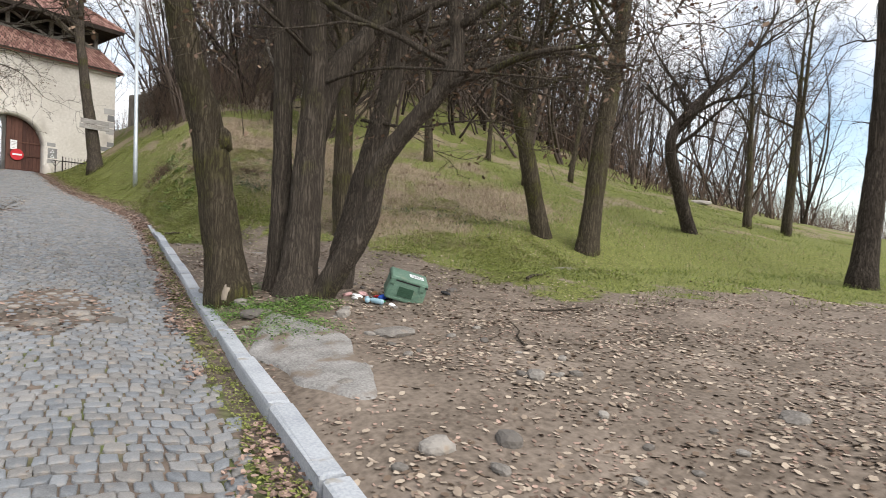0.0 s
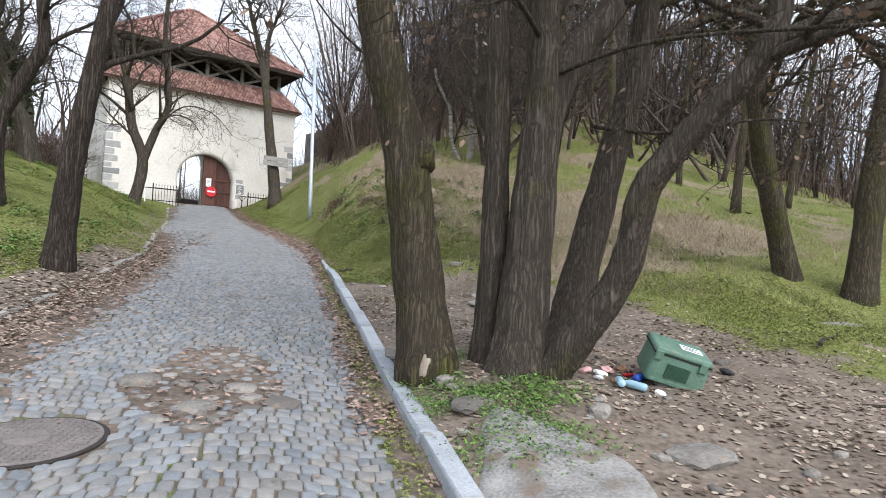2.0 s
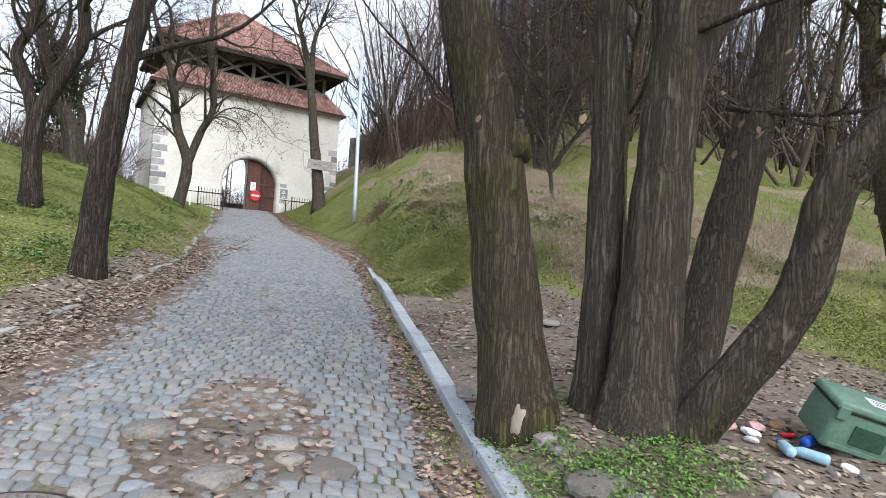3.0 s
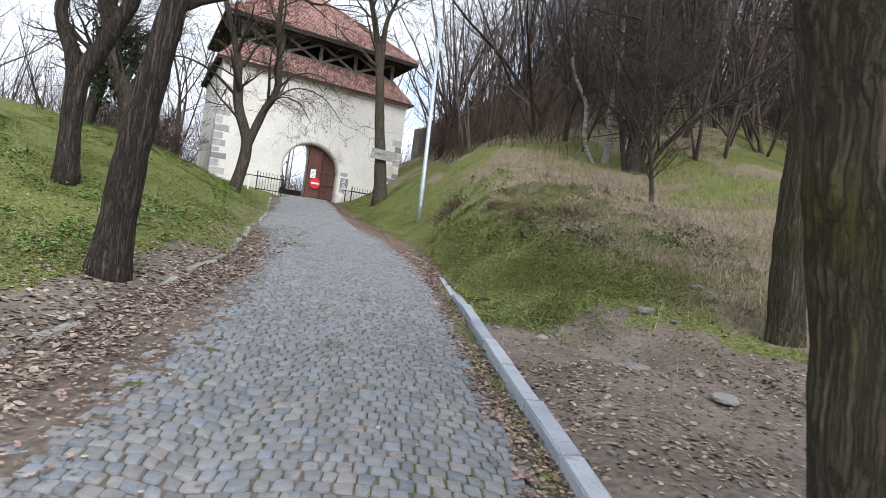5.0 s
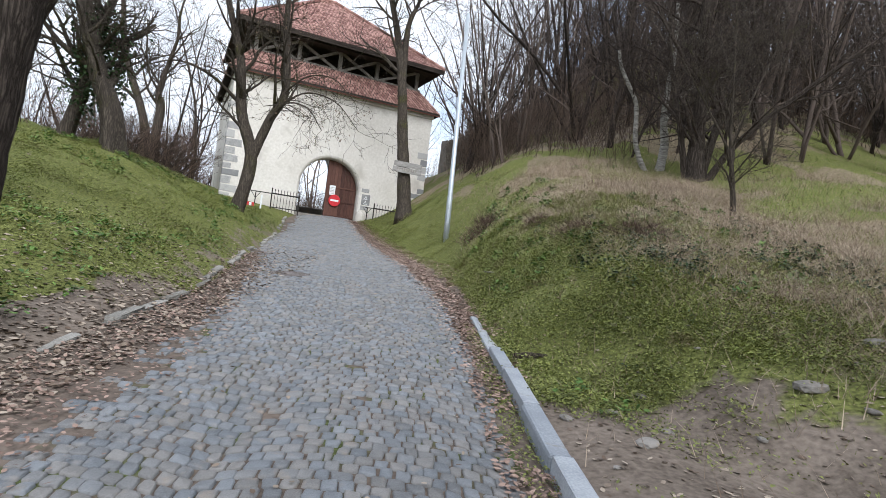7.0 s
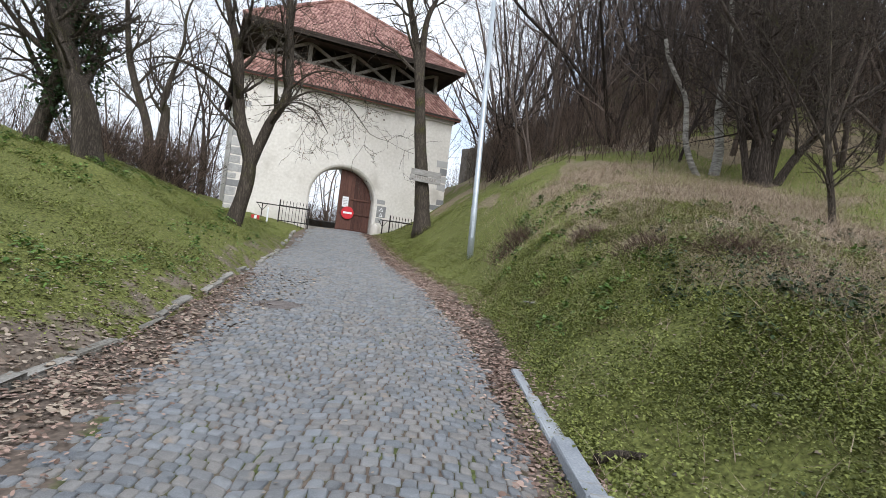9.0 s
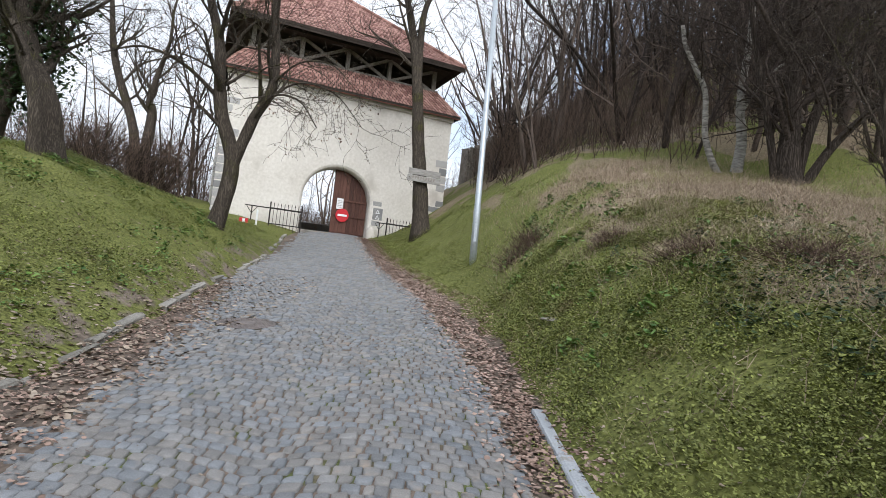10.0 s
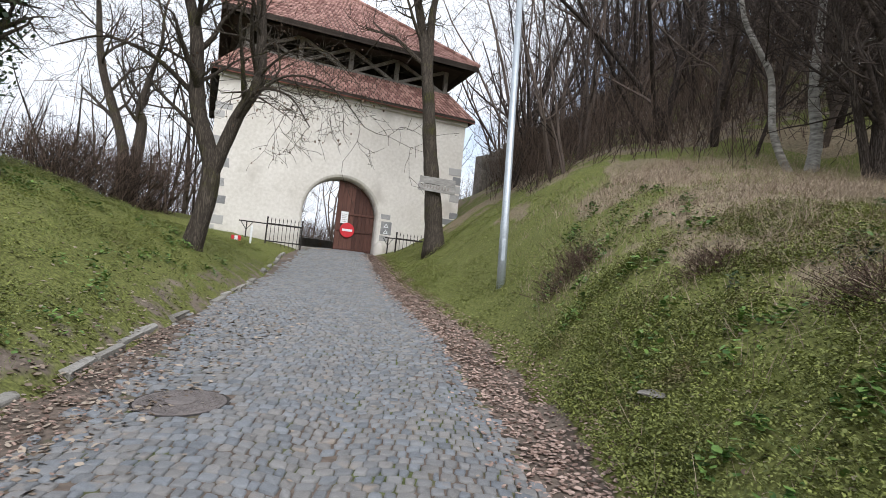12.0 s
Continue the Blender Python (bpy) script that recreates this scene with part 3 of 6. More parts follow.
def arch_wall(y0, y1, chamfer, spring):
    """A wall from y0 to y1 with the arched opening through it; the front edge of the opening is rounded off."""
    sh = Shape()
    N = 24
    ang = [math.pi - math.pi * i / N for i in range(N + 1)]

    def outline(grow, y):
        pts = [(AL - grow, y, FLOOR)] + [(AC + (ARAD + grow) * math.cos(a), y, spring + (ARAD + grow) * math.sin(a)) for a in ang] + [(AR + grow, y, FLOOR)]
        return pts

    rings = [outline(chamfer, y0), outline(chamfer * 0.35, y0 + chamfer * 0.35), outline(0, y0 + chamfer), outline(0, y1)]
    n = len(rings[0])
    f = []
    for k in range(3):
        for i in range(n - 1):
            f.append((k * n + i, k * n + i + 1, (k + 1) * n + i + 1, (k + 1) * n + i))
    sh.add([p for r in rings for p in r], f)
    for y, ring in ((y0, rings[0]), (y1, rings[3])):
        top = [(p[0], y, WTOP) for p in ring]
        sh.add(list(ring) + top, [(i, i + 1, n + i + 1, n + i) for i in range(n - 1)])
        l, r = ring[0][0], ring[-1][0]
        sh.add([(0, y, FLOOR - 1), (l, y, FLOOR - 1), (l, y, WTOP), (0, y, WTOP), (r, y, FLOOR - 1), (TW, y, FLOOR - 1), (TW, y, WTOP), (r, y, WTOP)], [(0, 1, 2, 3), (4, 5, 6, 7)])
    sh.add([(0, y0, FLOOR - 1), (0, y1, FLOOR - 1), (0, y1, WTOP), (0, y0, WTOP), (TW, y0, FLOOR - 1), (TW, y1, FLOOR - 1), (TW, y1, WTOP), (TW, y0, WTOP)], [(0, 3, 2, 1), (4, 5, 6, 7)])
    return sh


part("front_wall", arch_wall(0, 0.9, 0.13, SPR), PLASTER, tower)
part("back_wall", arch_wall(TD - 0.9, TD, 0.05, SPR + 1.6), PLASTER, tower)
for sx in (0, TW - 0.9):
    part("side_wall", Shape().box((sx + 0.001, 0.9, FLOOR - 1), (sx + 0.899, TD - 0.9, WTOP)), PLASTER, tower)
for sx in (AL - 0.35, AR + 0.15):
    part("passage_wall", Shape().box((sx, 0.9, FLOOR - 0.5), (sx + 0.2, TD - 0.9, 8.5)), PLASTER, tower)
part("passage_vault", Shape().box((AL - 0.35, 0.9, 8.5), (AR + 0.35, TD - 0.9, 8.7)), PLASTER, tower)
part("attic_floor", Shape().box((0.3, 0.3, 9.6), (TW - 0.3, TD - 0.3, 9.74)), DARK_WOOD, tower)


def quoin_column(side, z0, z1, seed):
    r = random.Random(seed)
    z, k = z0, 0
    while z < z1:
        h = r.uniform(0.27, 0.40)
        w = r.uniform(0.55, 0.72) if k % 2 else r.uniform(0.30, 0.45)
        if r.random() > 0.12:
            depth = 0.75 if k % 2 == 0 else 0.4
            lo, hi = ((-0.012, -0.012, z), (w, depth, z + h - 0.04)) if side == "left" else ((TW - w, -0.012, z), (TW + 0.012, depth, z + h - 0.04))
            sh = Shape().box(lo, hi, bevel=0.03)
            sh.v[0] += np.array([[r.gauss(0, 0.012), 0, r.gauss(0, 0.012)] for _ in sh.v[0]])
            part("quoin_stone", sh, QUOIN, tower)
        z += h
        k += 1


quoin_column("left", 4.0, 8.6, 1)
quoin_column("right", 5.0, 7.7, 2)
for x0, x1, z0, z1 in ((6.38, 6.78, 5.26, 5.46), (6.42, 6.86, 4.66, 5.18), (6.40, 6.75, 4.40, 4.63)):
    sh = Shape().box((x0, -0.012, z0), (x1, 0.1, z1), bevel=0.03)
    part("quoin_stone", sh, QUOIN, tower, "grey jamb stone beside the gate arch")
for z0 in (4.70, 4.94):
    tri = Shape()
    c = np.array([(-0.1, 0), (0.1, 0), (0, 0.17)])
    for i in range(3):
        p, q = c[i], c[(i + 1) % 3]
        m = c.mean(0)
        pi, qi = m + (p - m) * 0.62, m + (q - m) * 0.62
        tri.add([(6.63 + a, -0.018, z0 + b) for a, b in (p, q, qi, pi)] + [(6.63 + a, -0.01, z0 + b) for a, b in (p, q, qi, pi)], [(0, 1, 2, 3), (4, 7, 6, 5), (0, 4, 5, 1), (3, 2, 6, 7)])
    part("trail_mark", tri, WHITE, tower, "white painted triangle outline")
# foot of the right jamb: a whitewashed guard stone
bm_guard = Shape().tube([(6.42, -0.16, 3.3), (6.42, -0.15, 3.85), (6.42, -0.10, 4.15), (6.42, -0.05, 4.3)], [0.27, 0.25, 0.19, 0.05], 14)
part("guard_stone", bm_guard, PLASTER, tower, "rounded plastered stone at the gate's foot", smooth=True)


def tiled_slope(a, b, c, d, rows, width, lift=0.02):
    """Rows of flat tiles on the quad a-b (eave) to d-c (top); each tile is a small slab, tilted over the one below."""
    a, b, c, d = (np.array(p, float) for p in (a, b, c, d))
    nrm = np.cross(b - a, d - a)
    nrm /= np.linalg.norm(nrm)
    if nrm[2] < 0:
        nrm = -nrm
    r = random.Random(7)
    sh = Shape()
    for i in range(rows):
        t0, t1 = i / rows, (i + 1.25) / rows
        p0, p1 = a + (d - a) * t0, b + (c - b) * t0
        q0, q1 = a + (d - a) * min(t1, 1.0), b + (c - b) * min(t1, 1.0)
        wide = np.linalg.norm(p1 - p0)
        n = max(1, int(wide / width))
        for j in range(n):
            s0, s1 = j / n + 0.002, (j + 1) / n - 0.002
            up = lift + r.uniform(0, 0.012)
            A, B = p0 + (p1 - p0) * s0 + nrm * up, p0 + (p1 - p0) * s1 + nrm * up
            D, C = q0 + (q1 - q0) * s0 + nrm * 0.006, q0 + (q1 - q0) * s1 + nrm * 0.006
            sh.add([A, B, C, D, A - nrm * 0.02, B - nrm * 0.02], [(0, 1, 2, 3), (4, 5, 1, 0), (0, 3, 4), (1, 5, 2)])
    return sh


def roof_part(name, quads, rows, width):
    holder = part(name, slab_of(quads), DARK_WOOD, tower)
    for q in quads:
        tagged(part("roof_tiles", tiled_slope(*q, rows, width), TILE, holder, "small faded red clay tiles"), kind="stuff")
    return holder


def slab_of(quads):
    sh = Shape()
    for q in quads:
        q = [np.array(p, float) for p in q]
        low = [p - np.array((0, 0, 0.09)) for p in q]
        k = len(q)
        sh.add(q + low, [tuple(range(k)), tuple(range(2 * k - 1, k - 1, -1))] + [(i, k + i, k + (i + 1) % k, (i + 1) % k) for i in range(k)])
    return sh


O1, Z1, Z2, IN = 0.32, 9.78, 10.95, 0.62
e = [(-O1, -O1, Z1), (TW + O1 - 0.05, -O1, Z1), (TW + O1 - 0.05, TD + O1, Z1), (-O1, TD + O1, Z1)]
t = [(IN, IN, Z2), (TW - IN, IN, Z2), (TW - IN, TD - IN, Z2), (IN, TD - IN, Z2)]
roof_part("lower_roof", [(e[i], e[(i + 1) % 4], t[(i + 1) % 4], t[i]) for i in range(4)], 9, 0.17)
O2, Z3 = 0.42, 12.0
APEX = (4.45, TD / 2, 15.35)
e2 = [(-0.22, -O2, Z3), (TW + 0.18, -O2, Z3), (TW + 0.18, TD + O2, Z3), (-0.22, TD + O2, Z3)]
t2 = [(APEX[0] - 0.25, APEX[1], APEX[2]), (APEX[0] + 0.25, APEX[1], APEX[2])]
upper = [(e2[0], e2[1], t2[1], t2[0]), (e2[1], e2[2], t2[1], t2[1]), (e2[2], e2[3], t2[0], t2[1]), (e2[3], e2[0], t2[0], t2[0])]
roof_part("upper_roof", upper, 30, 0.17)
for a, b in ((e2[0], t2[0]), (e2[1], t2[1]), (t2[0], t2[1]), (e2[2], t2[1]), (e2[3], t2[0])):
    a, b = np.array(a, float), np.array(b, float)
    n = max(2, int(np.linalg.norm(b - a) / 0.3))
    pts = [a + (b - a) * i / n for i in range(n + 1)]
    ridge = Shape()
    for i in range(n):
        ridge.tube([pts[i] + (0, 0, 0.03), pts[i + 1] + (0, 0, 0.055)], [0.10, 0.085], 8)
    part("ridge_tiles", ridge, TILE, tower, "half-round red ridge tiles")
# eaves boards and gutter edge
part("fascia", Shape().box((-0.22, -O2 + 0.02, Z3 - 0.2), (TW + 0.18, -O2 + 0.07, Z3 - 0.04)), DARK_WOOD, tower)
part("eaves_board", Shape().box((-O1, -O1 + 0.01, Z1 - 0.13), (TW + O1 - 0.05, -O1 + 0.06, Z1 - 0.03)), mat("red_brown_board", (0.12, 0.045, 0.035), (0.2, 0.08, 0.06), 3), tower)
part("cornice", Shape().box((-0.06, -0.1, WTOP - 0.22), (TW + 0.06, 0.1, WTOP - 0.01), bevel=0.03), PLASTER, tower)
# gallery: posts, rail, braces in crosses, added dark box behind for inner shade
part("gallery_shade_box", Shape().box((1.6, 2.0, 10.2), (TW - 1.6, TD - 2.0, 13.2)), DARK_WOOD, tower)
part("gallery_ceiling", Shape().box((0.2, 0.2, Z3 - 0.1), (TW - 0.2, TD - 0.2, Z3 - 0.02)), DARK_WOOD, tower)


def beam(p, q, w, d, name):
    """A squared timber from p to q."""
    p, q = Vector(p), Vector(q)
    ax = (q - p).normalized()
    side = Vector((0, 1, 0)) if abs(ax.y) < 0.9 else Vector((1, 0, 0))
    o = ax.cross(side).normalized()
    m = Matrix((o, side, ax)).transposed().to_4x4()
    m.translation = p
    part(name, Shape().box((-w / 2, -d / 2, 0), (w / 2, d / 2, (q - p).length), turn=m, bevel=0.012), TIMBER, tower)


POSTS = (0.78, 2.75, 4.72, 6.62, 8.78)
yg = IN + 0.12
for x in POSTS:
    beam((x, yg, Z2 - 0.1), (x, yg, Z3 - 0.05), 0.17, 0.17, "gallery_post")
for i in range(4):
    a, b = POSTS[i] + 0.1, POSTS[i + 1] - 0.1
    beam((a, yg - 0.02, Z2 + 0.06), (b, yg - 0.02, Z3 - 0.12), 0.13, 0.10, "brace")
    beam((b, yg + 0.05, Z2 + 0.06), (a, yg + 0.05, Z3 - 0.12), 0.13, 0.10, "brace")
beam((0.6, yg, Z2 + 0.02), (TW - 0.6, yg, Z2 + 0.02), 0.16, 0.16, "sill_beam")
for x in (0.78, TW - 0.81):
    for y in (2.6, 4.6, TD - 0.74):
        beam((x, y, Z2 - 0.1), (x, y, Z3 - 0.05), 0.17, 0.17, "gallery_post")
    beam((x, 0.8, Z2 + 0.02), (x, TD - 0.74, Z2 + 0.02), 0.16, 0.16, "sill_beam")

# gate leaf, with its notices
gate = thing("gate_leaf", tower_m, "closed dark red-brown plank gate leaf under the arch", "gate")
n_pl, x = 9, 4.78
pw = (AR - 0.02 - x) / n_pl
for i in range(n_pl):
    x0, x1 = x + i * pw + 0.004, x + (i + 1) * pw - 0.004

    def top_at(v):
        return SPR + math.sqrt(max(0.0, (ARAD - 0.02) ** 2 - (v - AC) ** 2))
    za, zb = top_at(x0), top_at(min(x1, AR - 0.03))
    sh = Shape().add([(x0, 0.42, 3.84), (x1, 0.42, 3.84), (x1, 0.42, zb), (x0, 0.42, za), (x0, 0.49, 3.84), (x1, 0.49, 3.84), (x1, 0.49, zb), (x0, 0.49, za)],
                     [(0, 1, 2, 3), (7, 6, 5, 4), (0, 4, 5, 1), (3, 2, 6, 7), (0, 3, 7, 4), (1, 5, 6, 2)])
    part("plank", sh, GATE_WOOD, gate)
for z0 in (3.9, 4.62, 5.28):
    part("ledge", Shape().box((4.79, 0.385, z0), (AR - 0.03, 0.42, z0 + 0.07), bevel=0.008), GATE_WOOD, gate)
part("stile", Shape().box((4.74, 0.38, 3.82), (4.80, 0.5, 6.58), bevel=0.01), GATE_WOOD, gate)
no_entry = thing("no_entry_sign", tower_m @ pose(5.20, 0.355, 4.68), "round red no-entry sign with a white bar on the gate", "sign")
disc = Shape().tube([(0, 0.012, 0), (0, -0.004, 0), (0, -0.012, 0)], [0.285, 0.285, 0.27], 40)
part("disc", disc, RED, no_entry)
part("bar", Shape().box((-0.2, -0.02, -0.045), (0.2, -0.0125, 0.045), bevel=0.003), WHITE, no_entry, "white bar")
notice = thing("notice", tower_m @ pose(5.05, 0.36, 5.16), "white paper notice fixed to the gate planks", "notice")
part("sheet", Shape().box((-0.14, 0, -0.23), (0.14, 0.012, 0.23), bevel=0.003), WHITE, notice)
for k in range(5):
    part("text_line", Shape().box((-0.10, -0.004, 0.12 - k * 0.07), (0.10 - 0.02 * (k % 3), -0.001, 0.135 - k * 0.07)), BOARD, notice)
threshold = thing("threshold", tower_m, "dark worn stone threshold across the gateway", "threshold", kind="structure")
part("sill_stone", Shape().box((AL - 0.05, 0.1, 3.4), (AR + 0.05, 0.75, 3.86), bevel=0.04), STONE, threshold)


def iron_fence(m, width, arm, label):
    f = thing("iron_fence", m, label, "fence", "fences beside the gate")
    for x in (0, width):
        part("post", Shape().box((x - 0.025, -0.025, -0.4), (x + 0.025, 0.025, 1.0), bevel=0.005), IRON, f)
    for z in (0.12, 0.74):
        part("rail", Shape().box((0, -0.015, z), (width, 0.015, z + 0.04)), IRON, f)
    n = int(width / 0.13)
    for i in range(1, n):
        x = width * i / n
        part("bar", Shape().tube([(x, 0, -0.1), (x, 0, 0.86), (x, 0, 0.92), (x, 0, 1.0)], [0.010, 0.010, 0.018, 0.002], 6), IRON, f)
    if arm:
        x1 = -arm
        part("hand_rail", Shape().box((min(0, x1), -0.02, 0.72), (max(0, x1) + width, 0.02, 0.76)), IRON, f)
        xp = -arm * 0.72
        part("arm_post", Shape().box((xp - 0.02, -0.02, -0.4), (xp + 0.02, 0.02, 0.72)), IRON, f)
        part("strut", Shape().tube([(xp, 0, 0.45), (xp - 0.2, 0, 0.72)], [0.013, 0.013], 6), IRON, f)
        part("strut", Shape().tube([(xp, 0, 0.45), (xp + 0.2, 0, 0.72)], [0.013, 0.013], 6), IRON, f)
    return f


iron_fence(tower_m @ pose(2.15, -0.55, 3.72), 1.22, 0.95, "black iron fence with spikes and a side handrail by the gate")
iron_fence(tower_m @ pose(6.95, -0.5, 3.78), 1.15, 0.45, "short black iron fence with pointed bars by the gate")

# ---- trees ----
def wiggle_line(p, d, length, seg, r, bend, up):
    pts = [np.array(p, float)]
    d = np.array(d, float)
    d /= np.linalg.norm(d)
    for _ in range(seg):
        d = d + np.array([r.gauss(0, bend), r.gauss(0, bend), r.gauss(0, bend) + up])
        d /= np.linalg.norm(d)
        pts.append(pts[-1] + d * length / seg)
    return np.array(pts), d


def grow(sh, p, d, length, radius, level, r, kids=(5, 5, 4), bend=0.13, up=0.04, tips=None, sides=(7, 5, 4, 3)):
    """A limb with its side branches, thinner at each level."""
    seg = (7, 5, 4, 2)[level]
    pts, _ = wiggle_line(p, d, length, seg, r, bend * (1 + 0.4 * level), up)
    rad = radius * np.linspace(1, 0.28 if level < 3 else 0.35, seg + 1) ** 0.9
    sh.tube(pts, np.maximum(rad, 0.004), sides[level], cap=False, phase=r.uniform(0, 3))
    if tips is not None and level >= 2:
        tips.append(pts[-1])
        tips.append(pts[-2])
    if level < 3:
        n = kids[level]
        for k in range(n):
            i = min(seg, 1 + int((seg) * (k + r.random()) / n))
            ax = pts[i] - pts[i - 1]
            ax /= np.linalg.norm(ax)
            side = np.array([r.gauss(0, 1), r.gauss(0, 1), r.gauss(0.15, 0.6)])
            side -= ax * side.dot(ax)
            side /= np.linalg.norm(side) + 1e-6
            dd = ax * r.uniform(0.45, 0.9) + side * r.uniform(0.6, 1.0)
            grow(sh, pts[i], dd, length * r.uniform(0.42, 0.72), max(rad[i] * r.uniform(0.45, 0.7), 0.005), level + 1, r, kids, bend, up, tips, sides)


def spline(pts, per=5):
    """Catmull-Rom through the points."""
    p = [np.array(q, float) for q in pts]
    p = [2 * p[0] - p[1]] + p + [2 * p[-1] - p[-2]]
    out = []
    for i in range(1, len(p) - 2):
        for k in range(per):
            t = k / per
            out.append(0.5 * ((2 * p[i]) + (p[i + 1] - p[i - 1]) * t + (2 * p[i - 1] - 5 * p[i] + 4 * p[i + 1] - p[i + 2]) * t * t + (3 * p[i] - p[i - 1] - 3 * p[i + 1] + p[i + 2]) * t ** 3))
    out.append(p[-2])
    return np.array(out)


def stem(sh, pts, r0, r1, flare=1.35, ridges=0.035, n=40):
    line = spline(pts, 9)
    k = np.linspace(0, 1, len(line))
    rad = r0 + (r1 - r0) * k
    h = line[:, 2] - line[0, 2]
    rad = rad * (1 + (flare - 1) * np.exp(-h / 0.28))
    line = line.copy()
    line[0, 2] -= 0.25
    rr = rad * (1 + 0.03 * np.sin(np.arange(len(line)) * 1.05) + 0.02 * np.sin(np.arange(len(line)) * 2.3))
    sh.tube(line, rr, n, ridges=ridges)
    return line, rad


def leaf_cloud(points, count, size, seed, spread):
    """Curled dry leaves hung near the given points."""
    g = np.random.default_rng(seed)
    base = np.array(points)[g.integers(0, len(points), count)] + g.normal(0, spread, (count, 3))
    return leaf_mesh(base, g, size, flat=False)


def leaf_mesh(base, g, size, flat=True, name="leaves", tilt=0.2, hexa=True, curled=0.5):
    """One curled leaf at each place: a pointed oval, or a small folded lozenge."""
    n = len(base)
    L, W = size * g.uniform(0.55, 1.45, n), size * g.uniform(0.35, 0.85, n)
    yaw = g.uniform(0, 2 * np.pi, n)
    ax = np.stack([np.cos(yaw), np.sin(yaw), g.normal(0, tilt if flat else 0.9, n)], 1)
    ax /= np.linalg.norm(ax, axis=1)[:, None]
    sd = np.cross(ax, np.stack([g.normal(0, 0.3, n), g.normal(0, 0.3, n), np.ones(n)], 1))
    sd /= np.linalg.norm(sd, axis=1)[:, None]
    up = np.cross(sd, ax)
    curl = g.uniform(-0.2 * curled, curled, n)[:, None]
    o = base
    if not hexa:
        v = np.stack([o - ax * L[:, None] / 2, o + sd * W[:, None] / 2 + up * curl * W[:, None], o + ax * L[:, None] / 2 + up * (curl * L[:, None] * 0.4), o - sd * W[:, None] / 2 + up * curl * W[:, None]], 1)
        q = np.stack([[0, 1, 2], [0, 2, 3]])
    else:
        edge = [(-0.5, 0, 0.0), (-0.22, 0.42, 0.5), (0.16, 0.5, 0.6), (0.5, 0.06, 0.9), (0.2, -0.46, 0.6), (-0.2, -0.5, 0.5)]
        v = np.stack([o + ax * (a * L)[:, None] + sd * (b * W)[:, None] + up * (curl * c * W[:, None]) for a, b, c in edge], 1)
        q = np.stack([[0, 1, 5], [1, 2, 5], [2, 4, 5], [2, 3, 4]])
    k = v.shape[1]
    f = (np.arange(n) * k)[:, None, None] + q[None]
    return quick_mesh(name, v.reshape(-1, 3), f.reshape(-1, 3))


def make_tree(name, stems, material, label, category="tree", limbs=7, seed=1, limb_len=2.2, kids=(5, 4, 4), leaves=0, start=0.45, group="", up=0.03, lift=0.5, twig=None, extra=()):
    """A tree from the lines of its stems: trunk parts, limbs in a crown, and dry leaves where it keeps some."""
    r = random.Random(seed)
    x, y, z = stems[0][0][0]
    ob = thing(name, pose(x, y, z), label, category, group)
    crown, tips = Shape(), []
    for pts, r0, r1, flare in stems:
        sh = Shape()
        line, rad = stem(sh, [np.array(p) - (x, y, z) for p in pts], r0, r1, flare)
        part("trunk", sh, material, ob, smooth=True)
        n = len(line)
        ends = [(n - 1, (line[-1] - line[-2]), 1.0)]
        for k in range(limbs):
            i = int(n * (start + (1 - start) * (k + r.random()) / limbs))
            i = min(max(i, 2), n - 1)
            ax = line[i] - line[i - 1]
            ax = ax / np.linalg.norm(ax)
            a = r.uniform(0, 6.28)
            ends.append((i, ax * 0.5 + np.array([math.cos(a), math.sin(a), lift]), r.uniform(0.35, 0.6)))
        for i, d, f in ends:
            grow(crown, line[i], d, limb_len * (1.3 if f == 1.0 else r.uniform(0.7, 1.1)), rad[i] * f * 0.95, 0, r, kids, up=up, tips=tips)
    for pts, r0, r1, n_kids, k_len, droop in extra:
        line = spline([np.array(p) - (x, y, z) for p in pts])
        rad = np.linspace(r0, r1, len(line))
        crown.tube(line, rad, 7)
        for k in range(n_kids):
            i = min(len(line) - 1, 2 + int((len(line) - 2) * (k + r.random()) / n_kids))
            a = r.uniform(0, 6.28)
            ax = line[i] - line[i - 1]
            ax = ax / np.linalg.norm(ax)
            grow(crown, line[i], ax * 0.7 + np.array([math.cos(a) * 0.7, math.sin(a) * 0.7, r.uniform(-0.5, 0.5) - droop]), k_len * r.uniform(0.6, 1.2), max(rad[i] * 0.5, 0.007), 1, r, (0, 4, 3), up=-droop * 0.12, tips=tips)
    part("crown", crown, twig or material, ob, smooth=True)
    if leaves:
        tagged(part("leaves", leaf_cloud(tips, leaves, 0.058, seed, 0.08), LEAF_TREE, ob, "curled brown dead leaves"), kind="stuff")
    return ob


